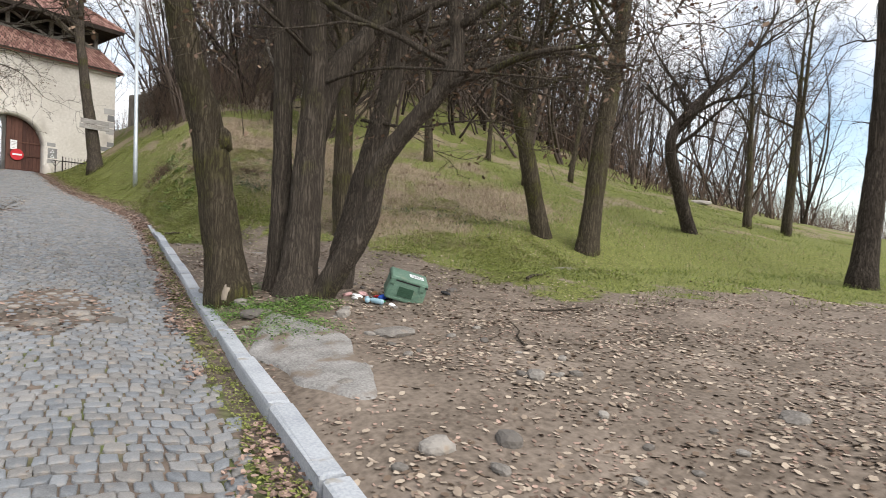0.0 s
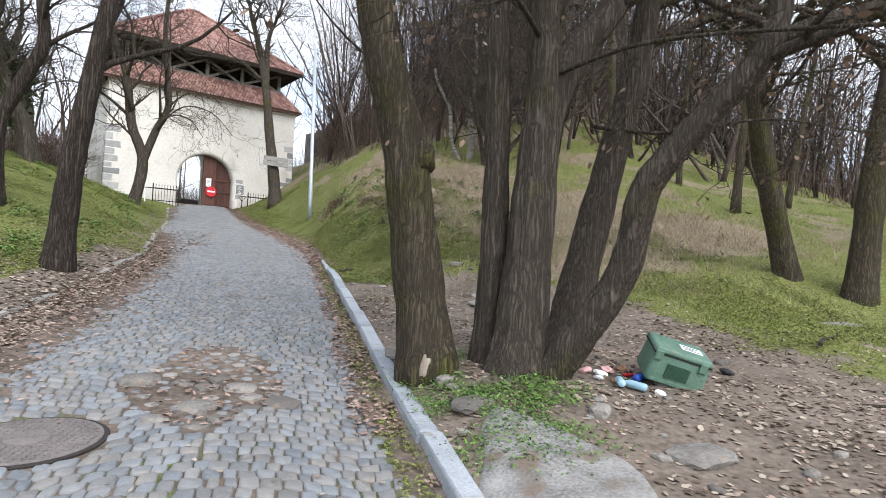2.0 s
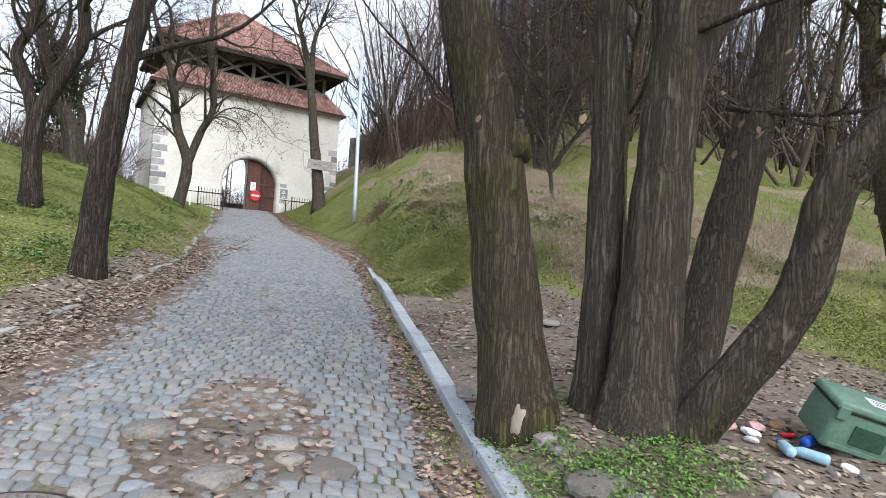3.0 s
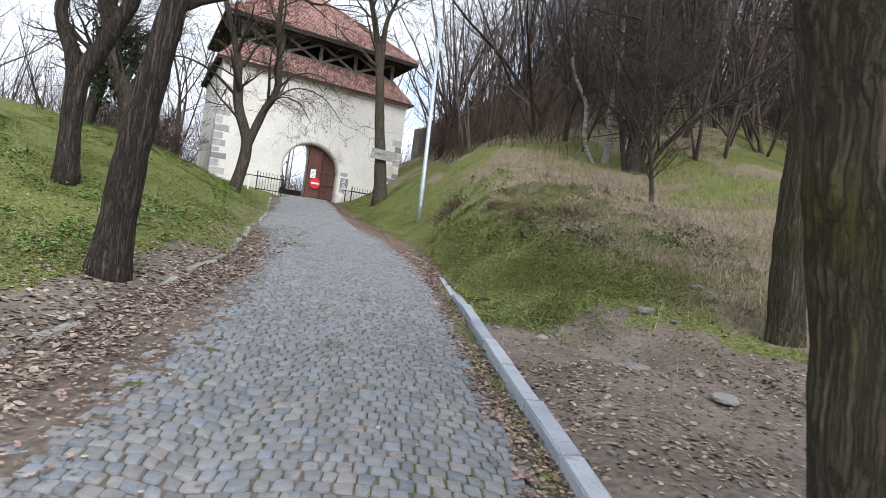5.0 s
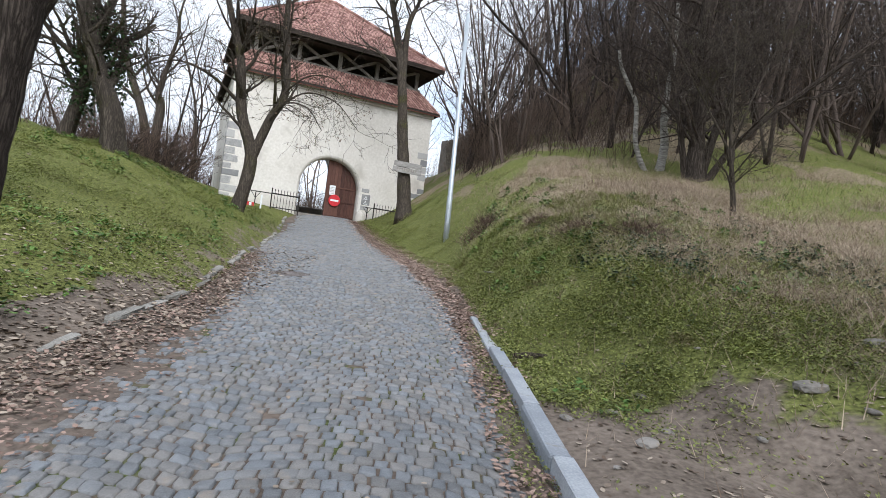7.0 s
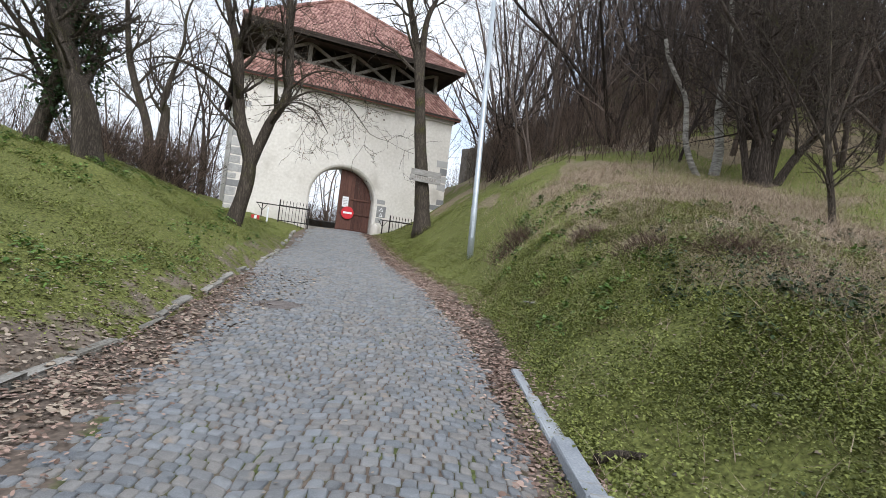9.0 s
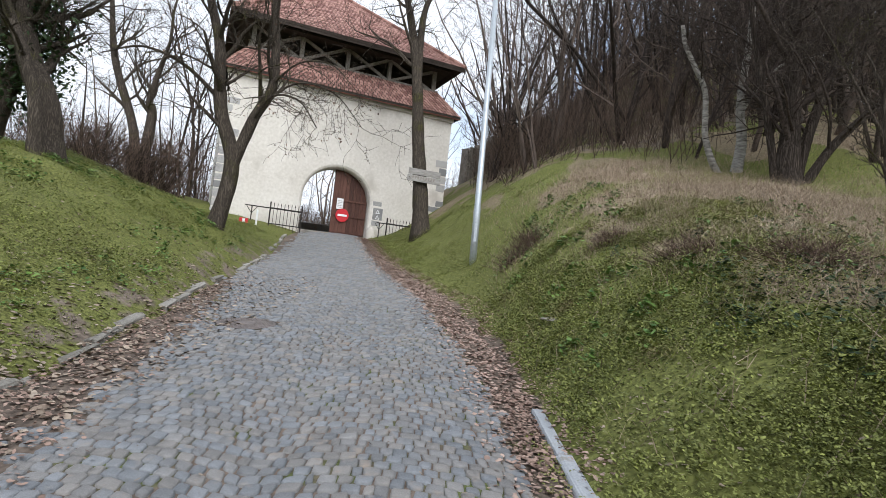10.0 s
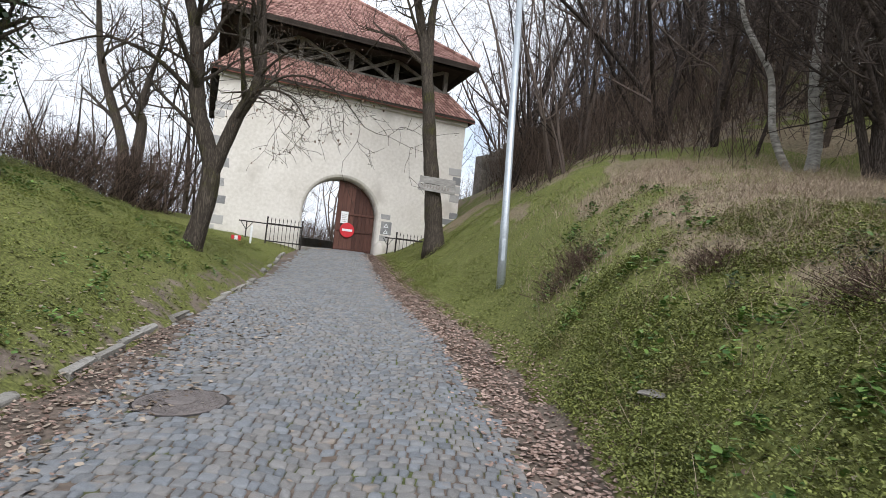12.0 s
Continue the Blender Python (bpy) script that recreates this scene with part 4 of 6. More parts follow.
kerb_tree = make_tree("tree", [([(1.45, 6.92, 0.66), (1.29, 6.95, 1.69), (1.14, 6.97, 2.55), (0.97, 6.98, 3.13), (0.80, 7.0, 3.9), (0.6, 7.1, 5.2), (0.5, 7.3, 6.6)], 0.205, 0.10, 1.3)], BARK_MOSS,
          "leaning furrowed tree trunk with moss, close to the kerb", limbs=6, seed=11, start=0.62, leaves=500, limb_len=2.0, extra=(
    ([(1.0, 6.97, 3.4), (0.6, 6.8, 3.8), (0.2, 6.7, 3.8), (-0.1, 6.6, 3.6)], 0.018, 0.005, 6, 0.42, 0.3),))
def lump(seed, size, squash, material, parent, at, name, label):
    b = bmesh.new()
    bmesh.ops.create_icosphere(b, subdivisions=3, radius=1.0)
    for v in b.verts:
        k = 1 + 0.35 * noise.noise(v.co * 1.6 + Vector((seed, 0, 0)))
        v.co = Vector((v.co.x * size * k, v.co.y * size * k * squash[0], v.co.z * size * k * squash[1]))
    me = bpy.data.meshes.new(name)
    b.to_mesh(me)
    b.free()
    me.shade_smooth()
    ob = part(name, me, material, parent, label)
    ob.location = at
    return ob


lump(3, 0.10, (1.0, 1.3), BARK_MOSS, kerb_tree, (-0.15, -0.03, 1.72), "burl", "rounded bark burl")
lump(4, 0.05, (0.5, 2.0), PALE_WOOD, kerb_tree, (-0.08, -0.225, 0.10), "bark_scar", "pale bare wood scar")
make_tree("tree", [
    ([(2.10, 6.72, 0.60), (2.17, 6.75, 1.51), (2.22, 6.75, 2.5), (2.25, 6.75, 3.02), (2.22, 6.8, 3.7), (2.2, 6.9, 5.0), (2.3, 7.0, 6.6)], 0.20, 0.09, 1.55),
    ([(2.24, 6.75, 2.75), (2.5, 6.75, 3.35), (2.82, 6.75, 3.75), (3.2, 6.8, 4.5), (3.5, 6.9, 5.8)], 0.15, 0.07, 1.0),
    ([(1.95, 7.02, 0.62), (1.98, 7.02, 1.49), (1.96, 7.02, 2.62), (1.91, 7.0, 3.62), (1.8, 7.0, 5.2), (1.75, 7.0, 6.4)], 0.125, 0.07, 1.4),
    ([(2.72, 7.25, 0.66), (2.93, 7.3, 1.52), (3.19, 7.3, 2.6), (3.43, 7.3, 3.6), (3.55, 7.3, 4.5), (3.7, 7.3, 6.0)], 0.18, 0.08, 1.3),
    ([(2.30, 6.62, 0.66), (2.47, 6.42, 1.05), (2.69, 6.2, 1.57), (2.73, 6.05, 2.12), (2.82, 5.93, 2.36), (2.98, 5.75, 2.64), (3.22, 5.52, 3.04), (3.32, 5.5, 3.45), (3.2, 5.45, 4.2), (3.3, 5.3, 5.2)], 0.13, 0.06, 1.25),
], BARK, "clump of five trunks from one root keeping some brown leaves", limbs=4, seed=23, start=0.6, leaves=5200, limb_len=2.1, lift=0.15, extra=(
    ([(3.26, 5.5, 3.12), (3.8, 5.4, 3.35), (4.9, 5.6, 3.7), (6.3, 5.9, 3.8)], 0.06, 0.015, 7, 1.2, 0.25),
    ([(3.3, 5.48, 3.6), (3.8, 5.0, 4.0), (4.6, 4.8, 4.3), (5.8, 4.6, 4.2)], 0.05, 0.015, 7, 1.2, 0.3),
    ([(3.43, 7.3, 3.7), (4.4, 7.3, 4.2), (5.6, 7.5, 4.5), (7.0, 7.8, 4.4)], 0.06, 0.015, 7, 1.3, 0.3),
    ([(2.82, 6.75, 3.75), (3.6, 6.2, 4.2), (4.8, 6.0, 4.7), (6.2, 6.3, 4.9)], 0.06, 0.015, 7, 1.3, 0.3),
    ([(2.25, 6.75, 3.1), (2.7, 6.0, 3.2), (3.4, 5.0, 3.05), (4.1, 4.2, 2.9)], 0.022, 0.007, 5, 0.7, 0.1),
    ([(2.2, 6.75, 3.4), (1.7, 6.2, 3.5), (1.0, 5.6, 3.6), (0.4, 5.3, 3.4)], 0.025, 0.008, 5, 0.7, 0.2),
    ([(3.0, 7.3, 2.9), (3.6, 7.0, 2.85), (4.4, 6.7, 3.0), (5.2, 6.4, 2.9)], 0.022, 0.007, 5, 0.8, 0.1)))
make_tree("tree", [([(-3.04, 12.44, 1.08), (-2.96, 12.44, 2.4), (-2.86, 12.44, 3.29), (-2.73, 12.44, 4.18), (-2.55, 12.5, 5.6), (-2.5, 12.5, 7.2)], 0.20, 0.10, 1.3)], BARK_DARK,
          "dark leaning tree trunk beside the road on leaf litter", limbs=6, seed=31, start=0.6, limb_len=2.4)
make_tree("tree", [([(-5.38, 15.9, 2.2), (-5.40, 15.9, 3.76), (-5.04, 15.9, 4.7), (-4.7, 15.9, 5.54), (-4.8, 15.9, 6.6), (-4.9, 16, 8.0)], 0.17, 0.08, 1.3), ([(-5.40, 15.9, 3.66), (-5.54, 15.9, 4.3), (-5.82, 15.9, 5.05), (-5.62, 15.9, 5.64), (-5.4, 15.9, 6.6)], 0.13, 0.06, 1.0)], BARK_DARK,
          "crooked forked bare tree on the grass bank", limbs=5, seed=37, start=0.5, limb_len=1.9)
make_tree("tree", [([(4.34, 11.4, 1.0), (4.24, 11.4, 2.2), (4.21, 11.4, 2.9), (4.21, 11.4, 4.11), (4.14, 11.4, 5.2), (4.2, 11.4, 7.5)], 0.19, 0.09, 1.4), ([(4.55, 11.5, 1.05), (4.42, 11.5, 2.4), (4.40, 11.5, 3.6), (4.55, 11.5, 5.5)], 0.10, 0.05, 1.2)], BARK_MOSS,
          "upright twin-trunked tree with mossy foot at the slope", limbs=5, seed=41, start=0.65, limb_len=2.4, leaves=300)
make_tree("tree", [([(8.97, 10.9, 1.35), (8.38, 10.9, 3.35), (8.06, 10.9, 4.68), (7.91, 10.9, 6.02), (7.8, 11, 8.0)], 0.21, 0.10, 1.3)], BARK_MOSS, "leaning bare tree on the grassy slope", limbs=6, seed=43, limb_len=2.6, leaves=900)
make_tree("tree", [([(9.47, 10.04, 1.1), (9.75, 10.04, 3.54), (10.05, 10.04, 5.34), (10.29, 10.04, 7.04), (10.4, 10.0, 8.6)], 0.235, 0.11, 1.4)], BARK_MOSS, "forked bare tree at the foot of the slope", limbs=7, seed=47, limb_len=2.8, leaves=1200)
make_tree("tree", [([(14.8, 11.4, 1.6), (14.11, 11.4, 3.07), (13.65, 11.4, 4.43), (14.51, 11.4, 5.49), (15.68, 11.4, 6.4)], 0.20, 0.09, 1.3)], BARK_DARK, "gnarled crooked tree with spreading limbs", limbs=9, seed=53, limb_len=2.8, start=0.4, kids=(6, 5, 4), leaves=500)
make_tree("tree", [([(15.2, 7.2, 0.7), (15.55, 7.2, 3.2), (15.6, 7.2, 4.2), (15.6, 7.2, 6.1), (15.5, 7.2, 8.2)], 0.27, 0.12, 1.4)], BARK_DARK, "stout dark tree on open grass", limbs=9, seed=59, limb_len=3.0)
for i, (x, y, h, lx) in enumerate(((21.3, 12.5, 8, 0.9), (19.7, 13.0, 5.5, -0.1), (21.9, 12.9, 7, 0.5), (15.9, 18, 8, 1.4), (12.6, 16.5, 7, 0.5), (10.4, 19.5, 8, -0.4), (14.0, 21, 8, 0.4))):
    b = lay(x, y)
    make_tree("tree", [([(x, y, b), (x + lx * 0.4, y, b + h * 0.4), (x + lx * 0.7, y, b + h * 0.7), (x + lx, y, b + h)], 0.10 + 0.03 * (i % 3), 0.04, 1.25)], BARK_MOSS, "slender bare tree on the green slope", limbs=6, seed=61 + i, limb_len=1.9, group="slender trees on the slope", leaves=150)
make_tree("tree", [([(-5.28, 25.97, 2.75), (-5.01, 25.97, 4.6), (-5.46, 25.97, 5.99), (-5.67, 25.97, 7.44), (-5.88, 25.97, 8.16), (-6.4, 25.97, 9.6)], 0.205, 0.08, 1.25), ([(-5.06, 25.97, 4.45), (-4.64, 25.97, 5.79), (-4.26, 25.97, 6.86), (-4.5, 25.97, 9.07), (-4.5, 25.97, 10.5)], 0.15, 0.07, 1.0)], BARK,
          "forked fruit tree with dense twigs before the tower", limbs=9, seed=71, limb_len=1.9, start=0.3, kids=(5, 5, 3), leaves=1500, extra=(
    ([(-4.6, 25.97, 6.0), (-3.7, 25.8, 6.75), (-2.7, 25.7, 6.6), (-1.9, 25.6, 5.8)], 0.035, 0.008, 10, 1.2, 0.45),
    ([(-4.4, 25.97, 6.6), (-3.6, 25.6, 7.2), (-2.8, 25.4, 7.2), (-2.2, 25.3, 6.7)], 0.03, 0.008, 9, 1.1, 0.4),
    ([(-4.7, 25.97, 5.7), (-4.1, 25.5, 6.3), (-3.4, 25.3, 6.2), (-2.9, 25.2, 5.6)], 0.04, 0.012, 7, 1.0, 0.45),
    ([(-5.5, 25.97, 6.2), (-6.4, 25.8, 6.9), (-7.4, 25.7, 7.2), (-8.3, 25.6, 6.9)], 0.06, 0.015, 8, 1.3, 0.25)))
make_tree("tree", [([(-0.40, 32.96, 3.9), (-0.62, 32.96, 5.6), (-0.9, 32.96, 7.42), (-1.19, 32.96, 9.56), (-1.64, 32.96, 11.7), (-2.1, 32.96, 13.2)], 0.31, 0.10, 1.35), ([(-1.17, 32.96, 9.3), (-1.24, 32.96, 11.97), (-0.9, 32.96, 13.2)], 0.16, 0.07, 1.0)], BARK,
          "tall straight tree close before the tower wall", limbs=7, seed=73, limb_len=2.6, start=0.62, kids=(6, 5, 4))
make_tree("birch", [([(7.24, 26.5, 5.8), (6.94, 26.5, 6.31), (6.74, 26.5, 6.9), (6.70, 26.5, 7.46), (6.62, 26.5, 8.1), (6.29, 26.5, 8.69), (6.02, 26.5, 9.2), (5.9, 26.5, 9.7)], 0.085, 0.05, 1.15)], BIRCH, "crooked broken birch with peeling white bark", limbs=5, seed=79, limb_len=1.3, start=0.5, twig=WOODS)
make_tree("birch", [([(7.60, 26.5, 5.8), (7.70, 26.5, 6.81), (7.60, 26.5, 7.6), (7.60, 26.5, 8.39), (7.70, 26.5, 9.88), (7.63, 26.5, 11.9)], 0.14, 0.06, 1.25), ([(7.62, 26.5, 7.6), (7.95, 26.4, 8.3), (8.5, 26.3, 8.9), (9.3, 26.2, 9.2)], 0.06, 0.02, 1.0)], BIRCH, "upright birch with pale grey bark", limbs=7, seed=83, limb_len=1.8, twig=WOODS)
make_tree("tree", [([(8.05, 24.9, 5.3), (8.0, 24.9, 6.3), (8.0, 24.9, 7.2), (7.9, 24.9, 9.6), (7.8, 24.9, 11.5)], 0.27, 0.10, 1.5), ([(8.2, 25.0, 5.3), (8.45, 25.0, 6.6), (8.9, 25.0, 8.2), (9.6, 25.0, 10.4)], 0.15, 0.06, 1.3),
    ([(8.3, 24.8, 5.4), (9.0, 24.7, 6.6), (10.2, 24.5, 7.9), (11.8, 24.2, 9.4)], 0.11, 0.04, 1.2), ([(7.85, 25.0, 5.3), (7.5, 25.0, 7.0), (7.0, 25.0, 9.0), (6.8, 25.0, 10.6)], 0.10, 0.04, 1.2)], BARK_DARK, "dark many-stemmed tree with a thick shaggy foot", limbs=8, seed=85, limb_len=2.6, start=0.25, kids=(6, 5, 4), twig=WOODS)
make_tree("sapling", [([(6.50, 19.75, lay(6.5, 19.75)), (6.44, 19.75, 4.3), (6.30, 19.75, 5.18)], 0.06, 0.042, 1.2), ([(6.30, 19.75, 5.1), (5.85, 19.75, 5.8), (5.3, 19.75, 6.6)], 0.028, 0.012, 1.0), ([(6.29, 19.75, 5.1), (6.6, 19.8, 6.1), (7.05, 19.8, 7.35)], 0.03, 0.012, 1.0), ([(6.29, 19.75, 5.1), (6.2, 19.7, 6.4), (6.1, 19.7, 8.0)], 0.03, 0.01, 1.0)], BARK, "small bare branching sapling in dry grass", limbs=6, seed=89, limb_len=1.0, kids=(5, 4, 3), start=0.5)
make_tree("tree", [([(-7.21, 22.3, 3.55), (-7.36, 22.3, 4.79), (-7.7, 22.3, 5.67), (-8.13, 22.3, 6.54), (-8.6, 22.3, 8)], 0.13, 0.07, 1.2)], BARK, "thin grey leaning tree on the bank", limbs=5, seed=97, limb_len=1.8)
old = make_tree("tree", [([(-7.45, 23.0, 3.7), (-7.68, 23.0, 4.95), (-8.13, 23.0, 5.88), (-8.5, 23, 7.2)], 0.30, 0.16, 1.25), ([(-9.0, 23.4, 4.0), (-8.7, 23.4, 5.2), (-8.5, 23.4, 6.8)], 0.2, 0.12, 1.25)], BARK, "old split trunk overgrown with ivy", limbs=6, seed=101, limb_len=2.0)
tagged(part("ivy", leaf_cloud([(-0.9 + 0.25 * math.sin(k * 1.7), 0.4 + 0.2 * math.cos(k * 2.1), 1.4 + 0.05 * k) for k in range(45)], 3500, 0.10, 5, 0.30), IVY, old, "dark green ivy leaves"), kind="stuff")
make_tree("tree", [([(-14.38, 39.2, 5.2), (-14.49, 39.2, 7.64), (-15.85, 39.2, 11.03), (-16.43, 39.2, 14.07)], 0.27, 0.10, 1.2), ([(-13.96, 39.2, 5.2), (-13.77, 39.2, 8.5), (-13.97, 39.2, 9.39), (-13.51, 39.2, 11.61)], 0.28, 0.09, 1.2)], BARK, "tall forked bare tree beyond the bank", limbs=8, seed=103, limb_len=3.4, start=0.35)

# ---- lamp post ----
pole = thing("lamp_post", pose(1.03, 24.86, 2.80, 0, -1.3, 0), "tall slim galvanised steel lamp post on the verge", "lamp post")
part("shaft", Shape().tube([(0, 0, -0.3), (0, 0, 1.3), (0, 0, 1.34), (0, 0, 6.6)], [0.082, 0.080, 0.072, 0.055], 16), ZINC, pole, smooth=True)
part("service_door", Shape().box((-0.035, -0.089, 0.55), (0.035, -0.075, 0.95), bevel=0.006), ZINC, pole)
part("cap", Shape().tube([(0, 0, 6.6), (0, 0, 6.64), (0, 0, 6.66)], [0.058, 0.05, 0.02], 16), ZINC, pole)

# ---- manhole covers ----
def manhole(x, y, r, label):
    nrm = Vector((float(road_top(x - 0.3, y) - road_top(x + 0.3, y)), float(road_top(x, y - 0.3) - road_top(x, y + 0.3)), 0.6)).normalized()
    m = Matrix.Translation((x, y, float(road_top(x, y)) - 0.011)) @ nrm.to_track_quat("Z", "Y").to_matrix().to_4x4()
    ob = thing("manhole_cover", m, label, "manhole cover", "manhole covers in the road")
    part("frame_ring", Shape().tube([(0, 0, -0.06), (0, 0, 0.004), (0, 0, 0.008)], [r + 0.03, r + 0.03, r + 0.025], 40), IRON, ob, "dark iron ring")
    part("plate", Shape().tube([(0, 0, 0.0), (0, 0, 0.012), (0, 0, 0.015)], [r, r, r - 0.012], 40), RUST, ob)
    part("hub", Shape().tube([(0, 0, 0.01), (0, 0, 0.021), (0, 0, 0.023)], [0.11, 0.11, 0.10], 24), RUST, ob)
    ribs = Shape()
    k = int(r / 0.04)
    for i in range(-k, k + 1):
        h = math.sqrt(max(0, (r - 0.03) ** 2 - (i * 0.04) ** 2))
        ribs.box((i * 0.04 - 0.007, -h, 0.014), (i * 0.04 + 0.007, h, 0.0185))
        ribs.box((-h, i * 0.04 - 0.007, 0.014), (h, i * 0.04 + 0.007, 0.0185))
    part("tread_pattern", ribs, RUST, ob)


manhole(*MANHOLES[0], "large round rusty ribbed manhole cover among the setts")
manhole(*MANHOLES[1], "round rusty manhole cover in the sloping road")


# ---- loose stones ----
def rock_mesh(seed, sx, sy, sz, crisp=0.0):
    b = bmesh.new()
    bmesh.ops.create_icosphere(b, subdivisions=2, radius=1.0)
    for v in b.verts:
        p = v.co.copy()
        k = 1 + 0.28 * noise.noise(p * 1.3 + Vector((seed * 7.1, 0, 0))) + 0.10 * noise.noise(p * 3.7 + Vector((0, seed * 3.3, 0)))
        q = p * k
        f = 1.0 / max(abs(q.x), abs(q.y), abs(q.z)) * 0.8
        q = q * (1 - crisp) + q * f * crisp
        v.co = Vector((q.x * sx, q.y * sy, q.z * sz))
    me = bpy.data.meshes.new("stone")
    b.to_mesh(me)
    b.free()
    return me


def put_stone(x, y, size, flat, crisp, label, material=STONE, group="loose stones beside the road", turn=0, up=0.0):
    ob = part("stone", rock_mesh(x * 3 + y, size * 0.52, size * 0.4, size * flat * 0.7, crisp), material)
    ob.matrix_world = pose(x, y, (lay(x, y) if x > float(edge_right(y)) else float(road_top(x, y))) + size * flat * 0.22 + up, 3, -4, turn)
    return tagged(ob, label, "stone", group)


for x, y, size, flat, crisp, label, turn in (
    (1.55, 6.08, 0.34, 0.17, 0.6, "flat pinkish slab of stone among weeds", 30), (1.50, 6.62, 0.15, 0.42, 0.8, "small squared grey sett lying loose", 15),
    (2.33, 5.80, 0.19, 0.40, 0.7, "squared grey stone on leaf litter", 50), (2.62, 5.2, 0.42, 0.13, 0.5, "flat grey slab half sunk in litter", 10),
    (2.93, 3.50, 0.17, 0.33, 0.2, "pale whitish stone on bare soil", 40), (1.78, 2.85, 0.20, 0.35, 0.3, "round grey stone near the kerb", 0),
    (2.20, 2.80, 0.19, 0.33, 0.3, "rough pale stone on leaf litter", 70), (4.0, 2.3, 0.24, 0.2, 0.4, "flat grey stone in the grass edge", 20),
    (2.57, 11.2, 0.40, 0.10, 0.5, "flat broken slab on the dirt track", 20), (2.85, 10.05, 0.30, 0.14, 0.4, "pale flat stone on the dirt track", 60),
    (8.05, 9.07, 0.62, 0.08, 0.4, "thin light slab lying in the grass", 10), (1.32, 7.62, 0.32, 0.14, 0.7, "mossy broken slab lying on the kerb", 80),
    (4.12, 12.95, 0.22, 0.3, 0.4, "grey stone on the grassy slope", 0), (1.85, 12.0, 0.18, 0.25, 0.4, "grey stone at the track's edge", 35),
    (3.2, 12.4, 0.26, 0.25, 0.5, "angular stone in the weeds", 10), (1.55, 18.2, 0.30, 0.08, 0.4, "flat mossy stone sunk in the verge", 20),
    (25, 19, 1.4, 0.14, 0.4, "flat light rock on the far slope", 10),
    (4.3, 7.05, 0.16, 0.4, 0.4, "dark lump on the soil beside the box", 10)):
    put_stone(x, y, size, flat, crisp, label, turn=turn)
sr = random.Random(77)
for k in range(46):
    x, y = sr.uniform(1.35, 3.6), sr.uniform(1.6, 7.4)
    put_stone(x, y, sr.uniform(0.05, 0.12), 0.35, sr.uniform(0.2, 0.7), "small loose stone on soil and leaves", turn=sr.uniform(0, 180))
for k in range(44):
    x, y = sr.uniform(1.4, 5.2), sr.uniform(8.5, 14.5)
    put_stone(x, y, sr.uniform(0.05, 0.12), 0.3, sr.uniform(0.2, 0.7), "small loose stone on soil and leaves", turn=sr.uniform(0, 180))
# broken patch: bigger rubble set in soil, pieces of the road
laid = []
for k in range(900):
    x, y = sr.uniform(-0.8, 0.55), sr.uniform(6.1, 8.25)
    s = sr.choice((0.06, 0.08, 0.10, 0.12)) if y > 7.15 else sr.choice((0.07, 0.10, 0.16, 0.24, 0.28))
    if hole_depth(np.array(x), np.array(y)) and all((x - a) ** 2 + (y - b) ** 2 > (0.50 * (s + c)) ** 2 for a, b, c in laid):
        laid.append((x, y, s))
        ob = part("patch_stone", rock_mesh(k, s * 0.60, s * 0.48, s * 0.20, 0.5), STONE if s > 0.08 else SETT_ONE, road)
        ob.matrix_world = pose(x, y, float(road_top(x, y)) - 0.012 + sr.uniform(-0.008, 0.006), 5, sr.uniform(-5, 5), sr.uniform(-40, 40))
# crumbled concrete patch behind the kerb
cp = Shape()
ring = [(1.70 + (0.37 + 0.06 * math.sin(3 * a) + 0.04 * math.sin(7 * a)) * math.cos(a), 4.8 + (1.12 + 0.1 * math.sin(4 * a + 1)) * math.sin(a)) for a in np.linspace(0, 2 * math.pi, 40, endpoint=False)]
rings = [[(1.74 + (x - 1.74) * k, 4.8 + (y - 4.8) * k) for x, y in ring] for k in (1.0, 0.94, 0.8, 0.6, 0.4, 0.2)]
vv = [(x, y, lay(x, y) + (-0.02 if k == 0 else 0.022)) for k, r_ in enumerate(rings) for x, y in r_] + [(1.74, 4.8, lay(1.74, 4.8) + 0.022)]
n = len(ring)
cp.add(vv, [(k * n + i, k * n + (i + 1) % n, (k + 1) * n + (i + 1) % n, (k + 1) * n + i) for k in range(5) for i in range(n)] + [(5 * n + i, 5 * n + (i + 1) % n, 6 * n) for i in range(n)])
tagged(part("concrete_patch", cp, CONCRETE, smooth=True), "crumbled grey concrete patch flush with the soil", "concrete", kind="structure")


# ---- sticks and wood ----
def stick(x, y, length, rad, turn, label):
    pts = [(-length / 2, 0, 0), (-length * 0.15, 0.03, 0.01), (length * 0.2, -0.02, 0.0), (length / 2, 0.03, 0.02)]
    ob = part("stick", Shape().tube(spline(pts, 3), np.linspace(rad, rad * 0.5, 10), 7), BARK)
    ob.matrix_world = pose(x, y, lay(x, y) + rad * 0.8, 0, -4, turn)
    tagged(ob, label, "stick", "fallen sticks")


stick(1.58, 14.2, 0.55, 0.035, 15, "short broken branch lying beside the kerb")
stick(4.9, 5.9, 1.1, 0.018, -20, "thin fallen twig on the leaf litter")
stick(6.2, 7.6, 0.9, 0.025, 30, "dark fallen branch on the grass")
stick(3.6, 4.6, 0.8, 0.010, 60, "thin fallen twig on bare soil")
stick(2.4, 7.6, 0.9, 0.03, -65, "exposed root beside the trunks")

# ---- green box and rubbish ----
box_m = pose(3.27, 6.42, lay(3.27, 6.42) + 0.035, 15, 15, -18) @ Matrix.Diagonal((0.98, 0.82, 0.86, 1))
crate = thing("plastic_box", box_m, "scuffed green plastic box lying among leaves and rubbish", "box")


